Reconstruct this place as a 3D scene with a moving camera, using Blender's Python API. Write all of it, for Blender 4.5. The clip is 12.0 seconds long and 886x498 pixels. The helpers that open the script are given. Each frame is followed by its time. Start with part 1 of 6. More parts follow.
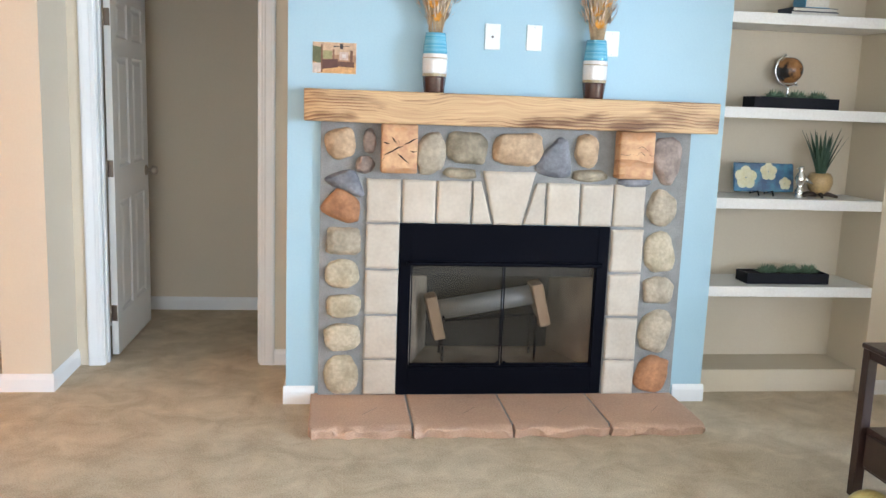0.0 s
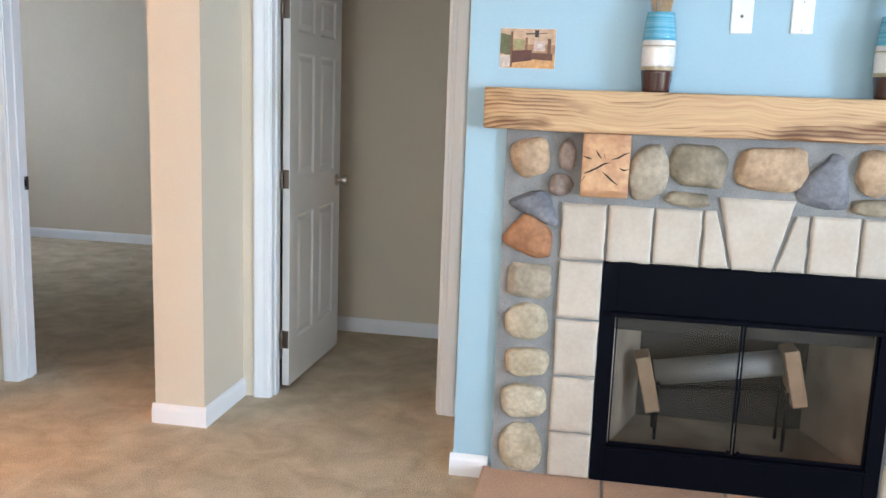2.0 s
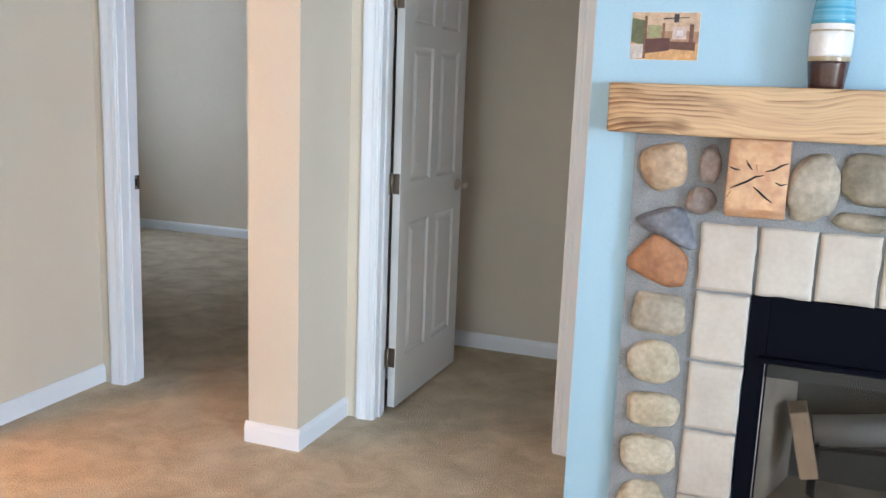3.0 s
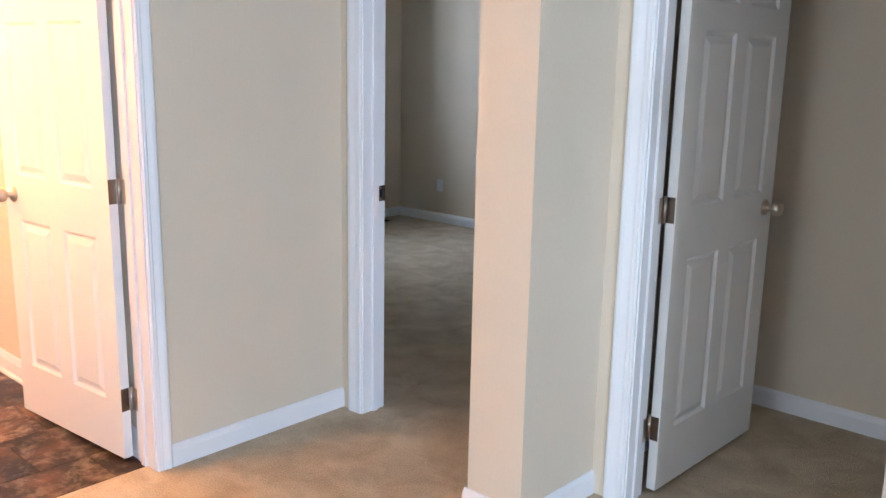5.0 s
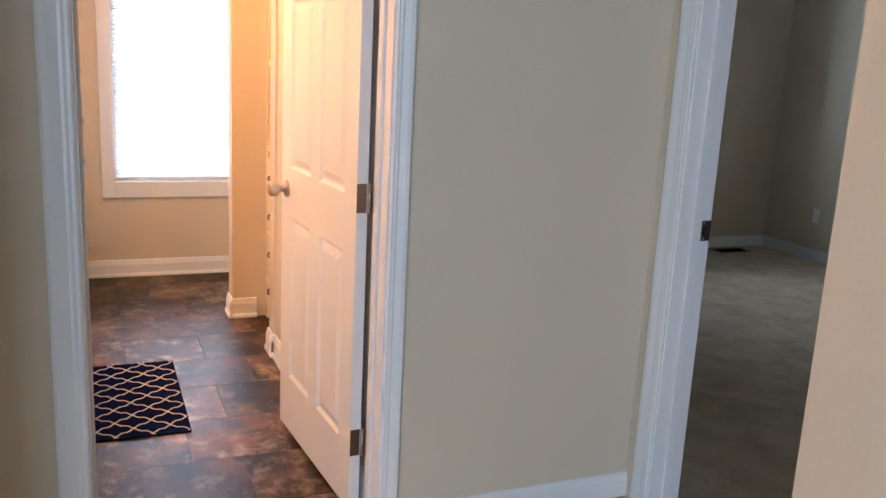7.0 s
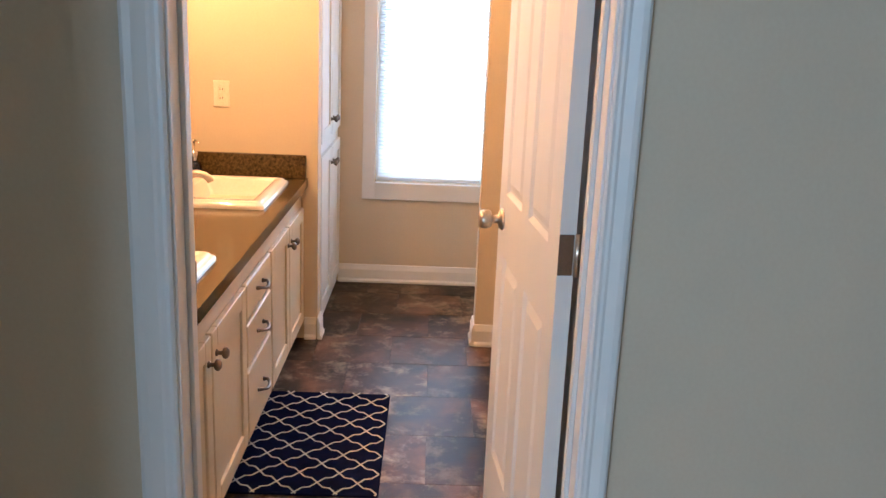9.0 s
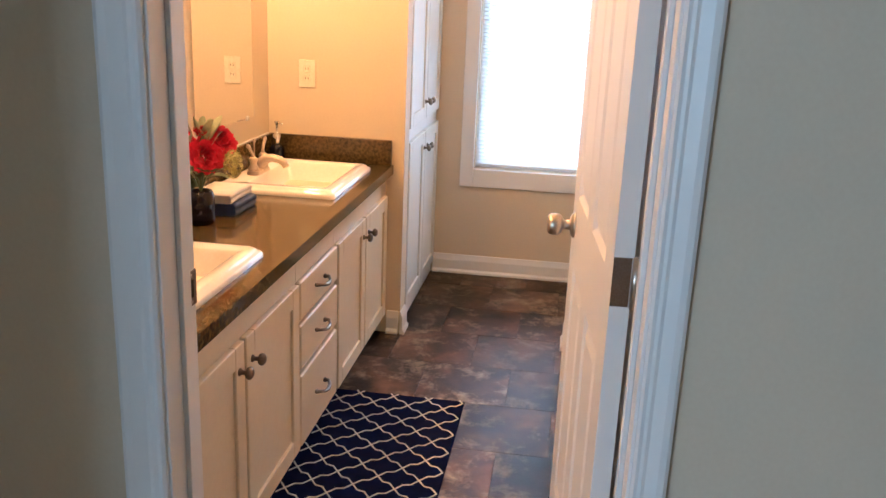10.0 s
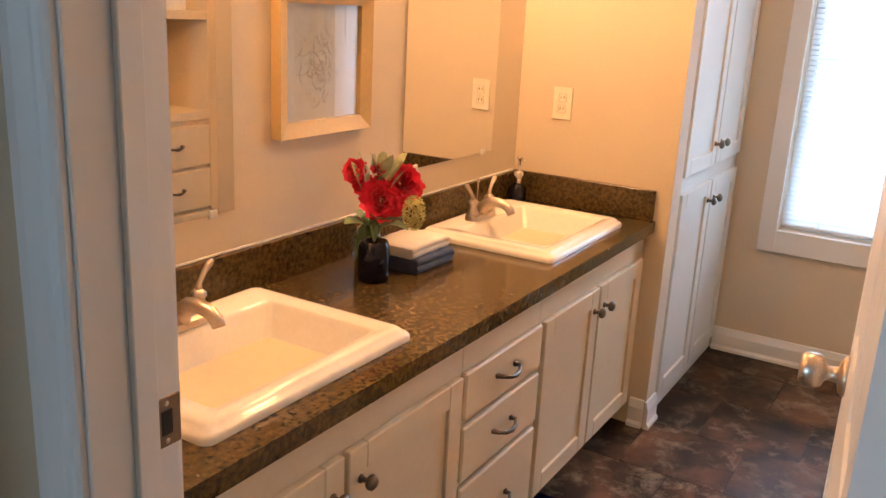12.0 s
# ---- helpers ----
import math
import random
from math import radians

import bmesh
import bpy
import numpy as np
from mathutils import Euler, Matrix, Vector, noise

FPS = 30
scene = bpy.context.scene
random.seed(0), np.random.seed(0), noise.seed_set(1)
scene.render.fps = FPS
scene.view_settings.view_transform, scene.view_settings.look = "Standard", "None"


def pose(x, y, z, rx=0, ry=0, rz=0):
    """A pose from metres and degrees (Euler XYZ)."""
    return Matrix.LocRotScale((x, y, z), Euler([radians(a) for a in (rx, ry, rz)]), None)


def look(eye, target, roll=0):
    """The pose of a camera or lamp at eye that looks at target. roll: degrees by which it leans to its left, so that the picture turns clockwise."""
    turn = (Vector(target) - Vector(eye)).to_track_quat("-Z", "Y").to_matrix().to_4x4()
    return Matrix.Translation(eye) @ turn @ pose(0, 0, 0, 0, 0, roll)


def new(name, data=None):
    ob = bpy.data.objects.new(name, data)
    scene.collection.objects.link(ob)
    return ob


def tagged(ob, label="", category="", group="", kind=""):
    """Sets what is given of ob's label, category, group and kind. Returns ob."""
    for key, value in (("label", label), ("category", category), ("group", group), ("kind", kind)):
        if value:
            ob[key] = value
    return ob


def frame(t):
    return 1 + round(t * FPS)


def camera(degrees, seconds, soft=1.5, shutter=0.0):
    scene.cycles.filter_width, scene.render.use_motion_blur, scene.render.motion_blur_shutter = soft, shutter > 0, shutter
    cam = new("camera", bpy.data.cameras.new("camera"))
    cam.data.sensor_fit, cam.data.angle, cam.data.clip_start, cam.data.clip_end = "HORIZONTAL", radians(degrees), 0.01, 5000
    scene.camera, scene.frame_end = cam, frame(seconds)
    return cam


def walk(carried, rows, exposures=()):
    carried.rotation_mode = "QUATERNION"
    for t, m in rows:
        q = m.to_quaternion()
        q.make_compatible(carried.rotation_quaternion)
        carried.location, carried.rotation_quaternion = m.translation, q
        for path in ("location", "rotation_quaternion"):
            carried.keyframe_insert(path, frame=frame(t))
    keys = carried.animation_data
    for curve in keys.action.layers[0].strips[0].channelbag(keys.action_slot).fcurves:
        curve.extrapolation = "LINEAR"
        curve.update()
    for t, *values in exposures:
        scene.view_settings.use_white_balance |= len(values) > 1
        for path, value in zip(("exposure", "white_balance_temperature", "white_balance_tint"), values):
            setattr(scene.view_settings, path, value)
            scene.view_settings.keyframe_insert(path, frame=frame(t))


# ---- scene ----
cam = camera(54.5, 12.0)
PATH = [
    (0, (0.23, 0.867, 1.432), (0.482, 2.823, 1.101), 2.1),
    (0.5, (0.331, 1.088, 1.426), (0.464, 3.055, 1.091), 2.0),
    (1, (0.389, 1.298, 1.428), (0.384, 3.269, 1.089), 1.8),
    (1.5, (0.415, 1.529, 1.446), (0.26, 3.492, 1.093), 2.1),
    (2, (0.47, 1.731, 1.437), (0.142, 3.674, 1.092), 2.1),
    (2.5, (0.533, 1.97, 1.44), (0.014, 3.869, 1.088), 2.2),
    (3, (0.519, 2.185, 1.439), (-0.152, 4.034, 1.077), 2.2),
    (3.2, (0.516, 2.245, 1.424), (-0.221, 4.07, 1.07), 2.3),
    (5, (0.421, 2.988, 1.496), (-0.902, 4.428, 1.078), 1.1),
    (5.5, (0.299, 3.12, 1.488), (-1.135, 4.446, 1.057), 1.9),
    (6, (0.193, 3.324, 1.48), (-1.377, 4.483, 1.04), 2.1),
    (6.5, (0.077, 3.548, 1.473), (-1.631, 4.493, 1.037), 2.6),
    (7, (-0.066, 3.671, 1.458), (-1.866, 4.425, 1.021), 2.9),
    (7.5, (-0.199, 3.758, 1.484), (-2.064, 4.32, 1.03), 3.4),
    (7.7, (-0.279, 3.805, 1.475), (-2.165, 4.291, 1.021), 3.4),
    (9.3, (-0.837, 4.185, 1.486), (-2.77, 4.143, 0.972), 2.5),
    (9.5, (-0.888, 4.219, 1.488), (-2.815, 4.128, 0.962), 2.7),
    (10, (-1.051, 4.305, 1.489), (-2.953, 4.041, 0.932), 2.4),
    (10.5, (-1.262, 4.425, 1.49), (-3.099, 3.886, 0.91), 1.4),
    (11, (-1.454, 4.443, 1.468), (-3.231, 3.724, 0.896), 1.4),
    (11.5, (-1.633, 4.423, 1.483), (-3.372, 3.615, 0.915), 2.8),
    (12, (-1.794, 4.426, 1.479), (-3.449, 3.446, 0.932), 3.0),
]
walk(cam, [(t, look(eye, target, roll)) for t, eye, target, roll in PATH],
     exposures=[(0, -0.4, 5600, 10), (3, -0.45, 5300, 10), (5.5, -0.6, 5200, 13), (6.5, -1.05, 5250, 11), (7.5, -1.35, 5050, 6), (9.5, -1.5, 4750, 2), (11, -1.45, 4750, 2), (12, -1.72, 4880, 1)])

# ---- world and lights ----
world = bpy.data.worlds.new("sky")
scene.world = world
world.use_nodes = True
wn, wl = world.node_tree.nodes, world.node_tree.links
sky = wn.new("ShaderNodeTexSky")
sky.sky_type, sky.sun_disc = "NISHITA", False
sky.sun_elevation, sky.sun_rotation = radians(48), radians(140)
wl.new(sky.outputs[0], wn["Background"].inputs[0])
wn["Background"].inputs[1].default_value = 0.12


def area_light(name, eye, target, sx, sy, watts, colour):
    data = bpy.data.lights.new(name, "AREA")
    data.shape, data.size, data.size_y, data.energy, data.color = "RECTANGLE", sx, sy, watts, colour
    ob = new(name, data)
    ob.matrix_world = look(eye, target)
    return ob


area_light("daylight_south", (-0.6, -3.12, 1.45), (-0.6, 0, 1.35), 2.3, 1.5, 165, (0.92, 0.93, 0.9))
area_light("daylight_south_east", (4.75, -3.12, 1.45), (4.75, 0, 1.35), 2.3, 1.5, 140, (0.82, 0.875, 1.0))
area_light("daylight_east", (8.12, -0.9, 1.45), (0, -0.9, 1.3), 2.4, 1.5, 960, (0.79, 0.895, 0.98))
area_light("daylight_bath", (-5.72, 4.27, 1.3), (0, 4.27, 1.2), 0.86, 1.36, 8, (0.93, 0.97, 1.0))
area_light("daylight_bedroom", (-5.68, 7.225, 1.62), (0, 7.225, 1.5), 1.05, 0.95, 1.1, (0.45, 0.86, 1.0))

# ---- materials ----


def material(name, colour, rough=0.6, metal=0.0, vary=0.06, scale=6.0, fine=90.0, bump=0.05, second=None, spread=0.5,
             coat=0.0, stretch=(1, 1, 1), randomise=0.0, dist=0.002, grain=0.35, gloss=0.5):
    """A surface with variation at a large and a fine scale, and a fine relief."""
    m = bpy.data.materials.new(name)
    m.use_nodes = True
    n, l = m.node_tree.nodes, m.node_tree.links
    b = n["Principled BSDF"]
    b.inputs["Roughness"].default_value, b.inputs["Metallic"].default_value = rough, metal
    b.inputs["Coat Weight"].default_value, b.inputs["Specular IOR Level"].default_value = coat, gloss
    tc, mp = n.new("ShaderNodeTexCoord"), n.new("ShaderNodeMapping")
    mp.inputs["Scale"].default_value = stretch
    l.new(tc.outputs["Object"], mp.inputs[0])
    big, small = n.new("ShaderNodeTexNoise"), n.new("ShaderNodeTexNoise")
    big.inputs["Scale"].default_value, small.inputs["Scale"].default_value = scale, fine
    big.inputs["Detail"].default_value, small.inputs["Detail"].default_value = 5, 3
    l.new(mp.outputs[0], big.inputs["Vector"]), l.new(mp.outputs[0], small.inputs["Vector"])
    ramp = n.new("ShaderNodeValToRGB")
    lo = second or tuple(c * (1 - vary) for c in colour)
    hi = colour if second else tuple(min(1, c * (1 + vary)) for c in colour)
    ramp.color_ramp.elements[0].color, ramp.color_ramp.elements[1].color = (*lo, 1), (*hi, 1)
    ramp.color_ramp.elements[0].position, ramp.color_ramp.elements[1].position = 0.5 - spread / 2, 0.5 + spread / 2
    l.new(big.outputs[0], ramp.inputs[0])
    mix = n.new("ShaderNodeMixRGB")
    mix.blend_type, mix.inputs[0].default_value = "OVERLAY", grain if vary else 0.0
    l.new(ramp.outputs[0], mix.inputs[1]), l.new(small.outputs[0], mix.inputs[2])
    out = mix.outputs[0]
    if randomise:
        info, hsv, mr = n.new("ShaderNodeObjectInfo"), n.new("ShaderNodeHueSaturation"), n.new("ShaderNodeMapRange")
        mr.inputs[3].default_value, mr.inputs[4].default_value = 1 - randomise, 1 + randomise
        l.new(info.outputs["Random"], mr.inputs[0]), l.new(mr.outputs[0], hsv.inputs["Value"]), l.new(out, hsv.inputs["Color"])
        out = hsv.outputs[0]
        add = n.new("ShaderNodeVectorMath")
        add.operation = "ADD"
        sc = n.new("ShaderNodeMath")
        sc.operation, sc.inputs[1].default_value = "MULTIPLY", 37.0
        l.new(info.outputs["Random"], sc.inputs[0]), l.new(tc.outputs["Object"], add.inputs[0]), l.new(sc.outputs[0], add.inputs[1])
        l.new(add.outputs[0], mp.inputs[0])
    l.new(out, b.inputs["Base Color"])
    if bump:
        bp = n.new("ShaderNodeBump")
        bp.inputs["Strength"].default_value, bp.inputs["Distance"].default_value = min(1, bump * 4), dist
        l.new(small.outputs[0], bp.inputs["Height"]), l.new(bp.outputs[0], b.inputs["Normal"])
    return m


def glowing(name, colour, strength):
    m = bpy.data.materials.new(name)
    m.use_nodes = True
    b = m.node_tree.nodes["Principled BSDF"]
    b.inputs["Base Color"].default_value = (*colour, 1)
    b.inputs["Emission Color"].default_value, b.inputs["Emission Strength"].default_value = (*colour, 1), strength
    return m


def clear(name, colour=(1, 1, 1), rough=0.0):
    m = bpy.data.materials.new(name)
    m.use_nodes = True
    b = m.node_tree.nodes["Principled BSDF"]
    b.inputs["Base Color"].default_value, b.inputs["Roughness"].default_value = (*colour, 1), rough
    b.inputs["Transmission Weight"].default_value, b.inputs["IOR"].default_value = 1.0, 1.45
    return m


BEIGE = material("beige_vinyl_wallboard", (0.65, 0.565, 0.435), 0.62, vary=0.03, scale=2, fine=110, bump=0.012, grain=0.07)
BLUE = material("pale_blue_paint", (0.365, 0.52, 0.60), 0.4, vary=0.03, scale=2, fine=110, bump=0.012, grain=0.07)
WHITE = material("white_trim_paint", (0.80, 0.80, 0.80), 0.38, vary=0.02, scale=4, fine=60, bump=0.01, grain=0.06)
DOORWHITE = material("white_door_enamel", (0.80, 0.80, 0.78), 0.36, vary=0.015, scale=3, fine=70, bump=0.012, stretch=(1, 1, 0.15), grain=0.06)
CEIL = material("white_ceiling", (0.8, 0.8, 0.78), 0.8, vary=0.02, scale=5, fine=120, bump=0.1)
CREAM = material("cream_cabinet_paint", (0.70, 0.595, 0.42), 0.36, vary=0.03, scale=4, fine=60, bump=0.01, grain=0.1)
LINEN = material("white_cabinet_paint", (0.76, 0.75, 0.72), 0.36, vary=0.02, scale=4, fine=60, bump=0.01, grain=0.1)
BLACK = material("black_steel", (0.003, 0.0032, 0.006), 0.5, 0.0, vary=0.1, scale=8, fine=200, bump=0.02, gloss=0.04)
NICKEL = material("brushed_nickel", (0.56, 0.49, 0.41), 0.31, 1.0, vary=0.05, scale=20, fine=300, bump=0.01)
PEWTER = material("dark_pewter", (0.17, 0.14, 0.115), 0.34, 1.0, vary=0.08, scale=20, fine=300, bump=0.01)
GROUT = material("grey_mortar", (0.265, 0.26, 0.25), 0.85, vary=0.2, scale=14, fine=180, bump=0.25, dist=0.004)
GAP = material("dark_gap", (0.02, 0.02, 0.02), 0.9, vary=0.1)
PORCELAIN = material("white_porcelain", (0.86, 0.83, 0.78), 0.08, vary=0.01, scale=3, bump=0.0, coat=0.5)
MIRROR = material("silvered_mirror", (0.92, 0.92, 0.92), 0.01, 1.0, vary=0.0, bump=0.0)
GLASS = clear("window_glass")


def carpet_material():
    m = material("beige_cut_pile_carpet", (0.70, 0.597, 0.445), 0.95, vary=0.12, scale=5.5, fine=150, bump=0.25,
                 second=(0.49, 0.402, 0.283), spread=0.34, dist=0.006, grain=0.45, gloss=0.1)
    for node in m.node_tree.nodes:
        if node.type == "TEX_NOISE" and node.inputs["Scale"].default_value < 10:
            node.inputs["Detail"].default_value, node.inputs["Roughness"].default_value, node.inputs["Distortion"].default_value = 9, 0.62, 0.5
    return m


CARPET = carpet_material()


def vinyl_material():
    m = bpy.data.materials.new("slate_look_vinyl")
    m.use_nodes = True
    n, l = m.node_tree.nodes, m.node_tree.links
    b = n["Principled BSDF"]
    tc, info, add = n.new("ShaderNodeTexCoord"), n.new("ShaderNodeObjectInfo"), n.new("ShaderNodeVectorMath")
    sc = n.new("ShaderNodeMath")
    sc.operation, sc.inputs[1].default_value, add.operation = "MULTIPLY", 53.0, "ADD"
    l.new(info.outputs["Random"], sc.inputs[0]), l.new(tc.outputs["Object"], add.inputs[0]), l.new(sc.outputs[0], add.inputs[1])
    a, c, d = (n.new("ShaderNodeTexNoise") for _ in range(3))
    for node, s, dt, di in ((a, 5.0, 11, 0.25), (c, 8.0, 14, 0.2), (d, 130, 3, 0)):
        node.inputs["Scale"].default_value, node.inputs["Detail"].default_value, node.inputs["Distortion"].default_value = s, dt, di
        l.new(add.outputs[0], node.inputs["Vector"])
    r1, r2 = n.new("ShaderNodeValToRGB"), n.new("ShaderNodeValToRGB")
    e = r1.color_ramp.elements
    e[0].position, e[0].color, e[1].position, e[1].color = 0.34, (0.007, 0.005, 0.004, 1), 0.70, (0.12, 0.062, 0.033, 1)
    mid = r1.color_ramp.elements.new(0.5)
    mid.color = (0.034, 0.019, 0.012, 1)
    e = r2.color_ramp.elements
    e[0].position, e[0].color, e[1].position, e[1].color = 0.5, (0, 0, 0, 1), 0.72, (1, 1, 1, 1)
    l.new(a.outputs[0], r1.inputs[0]), l.new(c.outputs[0], r2.inputs[0])
    mix, hsv, mr = n.new("ShaderNodeMixRGB"), n.new("ShaderNodeHueSaturation"), n.new("ShaderNodeMapRange")
    mix.inputs[2].default_value = (0.25, 0.19, 0.12, 1)
    l.new(r2.outputs[0], mix.inputs[0]), l.new(r1.outputs[0], mix.inputs[1])
    mr.inputs[3].default_value, mr.inputs[4].default_value = 0.6, 1.5
    l.new(info.outputs["Random"], mr.inputs[0]), l.new(mr.outputs[0], hsv.inputs["Value"]), l.new(mix.outputs[0], hsv.inputs["Color"])
    l.new(hsv.outputs[0], b.inputs["Base Color"])
    b.inputs["Roughness"].default_value, b.inputs["Specular IOR Level"].default_value = 0.42, 0.12
    bp = n.new("ShaderNodeBump")
    bp.inputs["Strength"].default_value, bp.inputs["Distance"].default_value = 0.35, 0.002
    l.new(d.outputs[0], bp.inputs["Height"]), l.new(bp.outputs[0], b.inputs["Normal"])
    c.inputs["Roughness"].default_value = 0.72
    return m


VINYL = vinyl_material()


def wood_material(name, light, dark, stretch=(1.6, 26, 26), rough=0.6, flow=1.0, burnt=0.62):
    """Sawn wood: long uneven grain, a few burnt patches and saw marks."""
    m = bpy.data.materials.new(name)
    m.use_nodes = True
    n, l = m.node_tree.nodes, m.node_tree.links
    b = n["Principled BSDF"]
    tc, mp, warp = n.new("ShaderNodeTexCoord"), n.new("ShaderNodeMapping"), n.new("ShaderNodeTexNoise")
    mp.inputs["Scale"].default_value = stretch
    warp.inputs["Scale"].default_value, warp.inputs["Detail"].default_value = 2.6, 2
    l.new(tc.outputs["Object"], warp.inputs["Vector"])
    sub, mad = n.new("ShaderNodeVectorMath"), n.new("ShaderNodeVectorMath")
    sub.operation, sub.inputs[1].default_value = "SUBTRACT", (0.5, 0.5, 0.5)
    mad.operation, mad.inputs[1].default_value = "MULTIPLY_ADD", (0.0, 0.0, 0.11 * flow)
    l.new(warp.outputs["Color"], sub.inputs[0]), l.new(sub.outputs[0], mad.inputs[0]), l.new(tc.outputs["Object"], mad.inputs[2])
    l.new(mad.outputs[0], mp.inputs[0])
    wave, fine, patch = n.new("ShaderNodeTexWave"), n.new("ShaderNodeTexNoise"), n.new("ShaderNodeTexNoise")
    wave.bands_direction, wave.wave_profile = "Z", "SAW"
    wave.inputs["Scale"].default_value, wave.inputs["Distortion"].default_value = 0.55, 1.6
    wave.inputs["Detail"].default_value, wave.inputs["Detail Scale"].default_value = 3, 1.4
    fine.inputs["Scale"].default_value, fine.inputs["Detail"].default_value = 3.5, 8
    patch.inputs["Scale"].default_value, patch.inputs["Detail"].default_value = 3.2, 3
    l.new(mp.outputs[0], wave.inputs["Vector"]), l.new(mp.outputs[0], fine.inputs["Vector"])
    pm = n.new("ShaderNodeMapping")
    pm.inputs["Scale"].default_value = (0.8, 3.0, 3.4)
    l.new(tc.outputs["Object"], pm.inputs[0]), l.new(pm.outputs[0], patch.inputs["Vector"])
    ramp, pr = n.new("ShaderNodeValToRGB"), n.new("ShaderNodeValToRGB")
    e = ramp.color_ramp.elements
    e[0].position, e[0].color, e[1].position, e[1].color = 0.0, (*light, 1), 1.0, (*dark, 1)
    mid = ramp.color_ramp.elements.new(0.6)
    mid.color = (*[a * 0.85 + c * 0.15 for a, c in zip(light, dark)], 1)
    zone, zr, gm, gs = n.new("ShaderNodeTexNoise"), n.new("ShaderNodeMapRange"), n.new("ShaderNodeMath"), n.new("ShaderNodeMath")
    zm = n.new("ShaderNodeMapping")
    zm.inputs["Scale"].default_value = (1.4, 5, 8)
    zone.inputs["Scale"].default_value, zone.inputs["Detail"].default_value = 1.6, 3
    l.new(tc.outputs["Object"], zm.inputs[0]), l.new(zm.outputs[0], zone.inputs["Vector"])
    zr.inputs[1].default_value, zr.inputs[2].default_value = 0.38, 0.6
    l.new(zone.outputs[0], zr.inputs[0])
    gm.operation, gs.operation, gs.inputs[1].default_value = "MULTIPLY", "MULTIPLY_ADD", 0.95
    l.new(wave.outputs["Fac"], gm.inputs[0]), l.new(zr.outputs[0], gm.inputs[1])
    streak = n.new("ShaderNodeMapRange")
    streak.inputs[1].default_value, streak.inputs[2].default_value, streak.inputs[3].default_value, streak.inputs[4].default_value = 0.35, 0.8, 0.0, 0.75
    l.new(fine.outputs[0], streak.inputs[0])
    l.new(gm.outputs[0], gs.inputs[0]), l.new(streak.outputs[0], gs.inputs[2]), l.new(gs.outputs[0], ramp.inputs[0])
    e = pr.color_ramp.elements
    e[0].position, e[0].color, e[1].position, e[1].color = burnt, (1, 1, 1, 1), burnt + 0.12, (0.34, 0.23, 0.16, 1)
    l.new(patch.outputs[0], pr.inputs[0])
    mul, ov = n.new("ShaderNodeMixRGB"), n.new("ShaderNodeMixRGB")
    mul.blend_type, mul.inputs[0].default_value, ov.blend_type, ov.inputs[0].default_value = "MULTIPLY", 0.9, "OVERLAY", 0.75
    l.new(ramp.outputs[0], mul.inputs[1]), l.new(pr.outputs[0], mul.inputs[2])
    l.new(mul.outputs[0], ov.inputs[1]), l.new(fine.outputs[0], ov.inputs[2])
    l.new(ov.outputs[0], b.inputs["Base Color"])
    b.inputs["Roughness"].default_value = rough
    bp = n.new("ShaderNodeBump")
    bp.inputs["Strength"].default_value, bp.inputs["Distance"].default_value = 0.5, 0.002
    l.new(wave.outputs["Fac"], bp.inputs["Height"]), l.new(bp.outputs[0], b.inputs["Normal"])
    return m


# ---- mesh helpers ----


def box(bm, x0, x1, y0, y1, z0, z1, bevel=0.0, segments=1):
    """A box between the given limits, with bevelled edges if asked."""
    got = bmesh.ops.create_cube(bm, size=1.0, matrix=Matrix.Translation(((x0 + x1) / 2, (y0 + y1) / 2, (z0 + z1) / 2))
                                @ Matrix.Diagonal((x1 - x0, y1 - y0, z1 - z0, 1)))
    if bevel:
        edges = list({e for v in got["verts"] for e in v.link_edges})
        bmesh.ops.bevel(bm, geom=edges, offset=bevel, segments=segments, affect="EDGES", profile=0.6)
    return bm


def boxes(*limits, bevel=0.0):
    bm = bmesh.new()
    for lim in limits:
        box(bm, *lim, bevel=bevel)
    return bm


def lathe(profile, steps=28, at=(0, 0, 0), axis="Z"):
    """A turned body: (radius, height) pairs round an axis."""
    bm = bmesh.new()
    rings = []
    for r, h in profile:
        rings.append([bm.verts.new((r * math.cos(2 * math.pi * i / steps), r * math.sin(2 * math.pi * i / steps), h)) for i in range(steps)])
    for a, b in zip(rings, rings[1:]):
        for i in range(steps):
            bm.faces.new((a[i], a[(i + 1) % steps], b[(i + 1) % steps], b[i]))
    if profile[0][0] > 0.0005:
        bm.faces.new(rings[0][::-1])
    if profile[-1][0] > 0.0005:
        bm.faces.new(rings[-1])
    bmesh.ops.remove_doubles(bm, verts=bm.verts, dist=0.00005)
    turn = {"Z": Matrix(), "X": Matrix.Rotation(math.pi / 2, 4, "Y"), "Y": Matrix.Rotation(-math.pi / 2, 4, "X"),
            "-Y": Matrix.Rotation(math.pi / 2, 4, "X"), "-X": Matrix.Rotation(-math.pi / 2, 4, "Y")}[axis]
    bmesh.ops.transform(bm, matrix=Matrix.Translation(at) @ turn, verts=bm.verts)
    bmesh.ops.recalc_face_normals(bm, faces=bm.faces)
    for f in bm.faces:
        f.smooth = True
    return bm


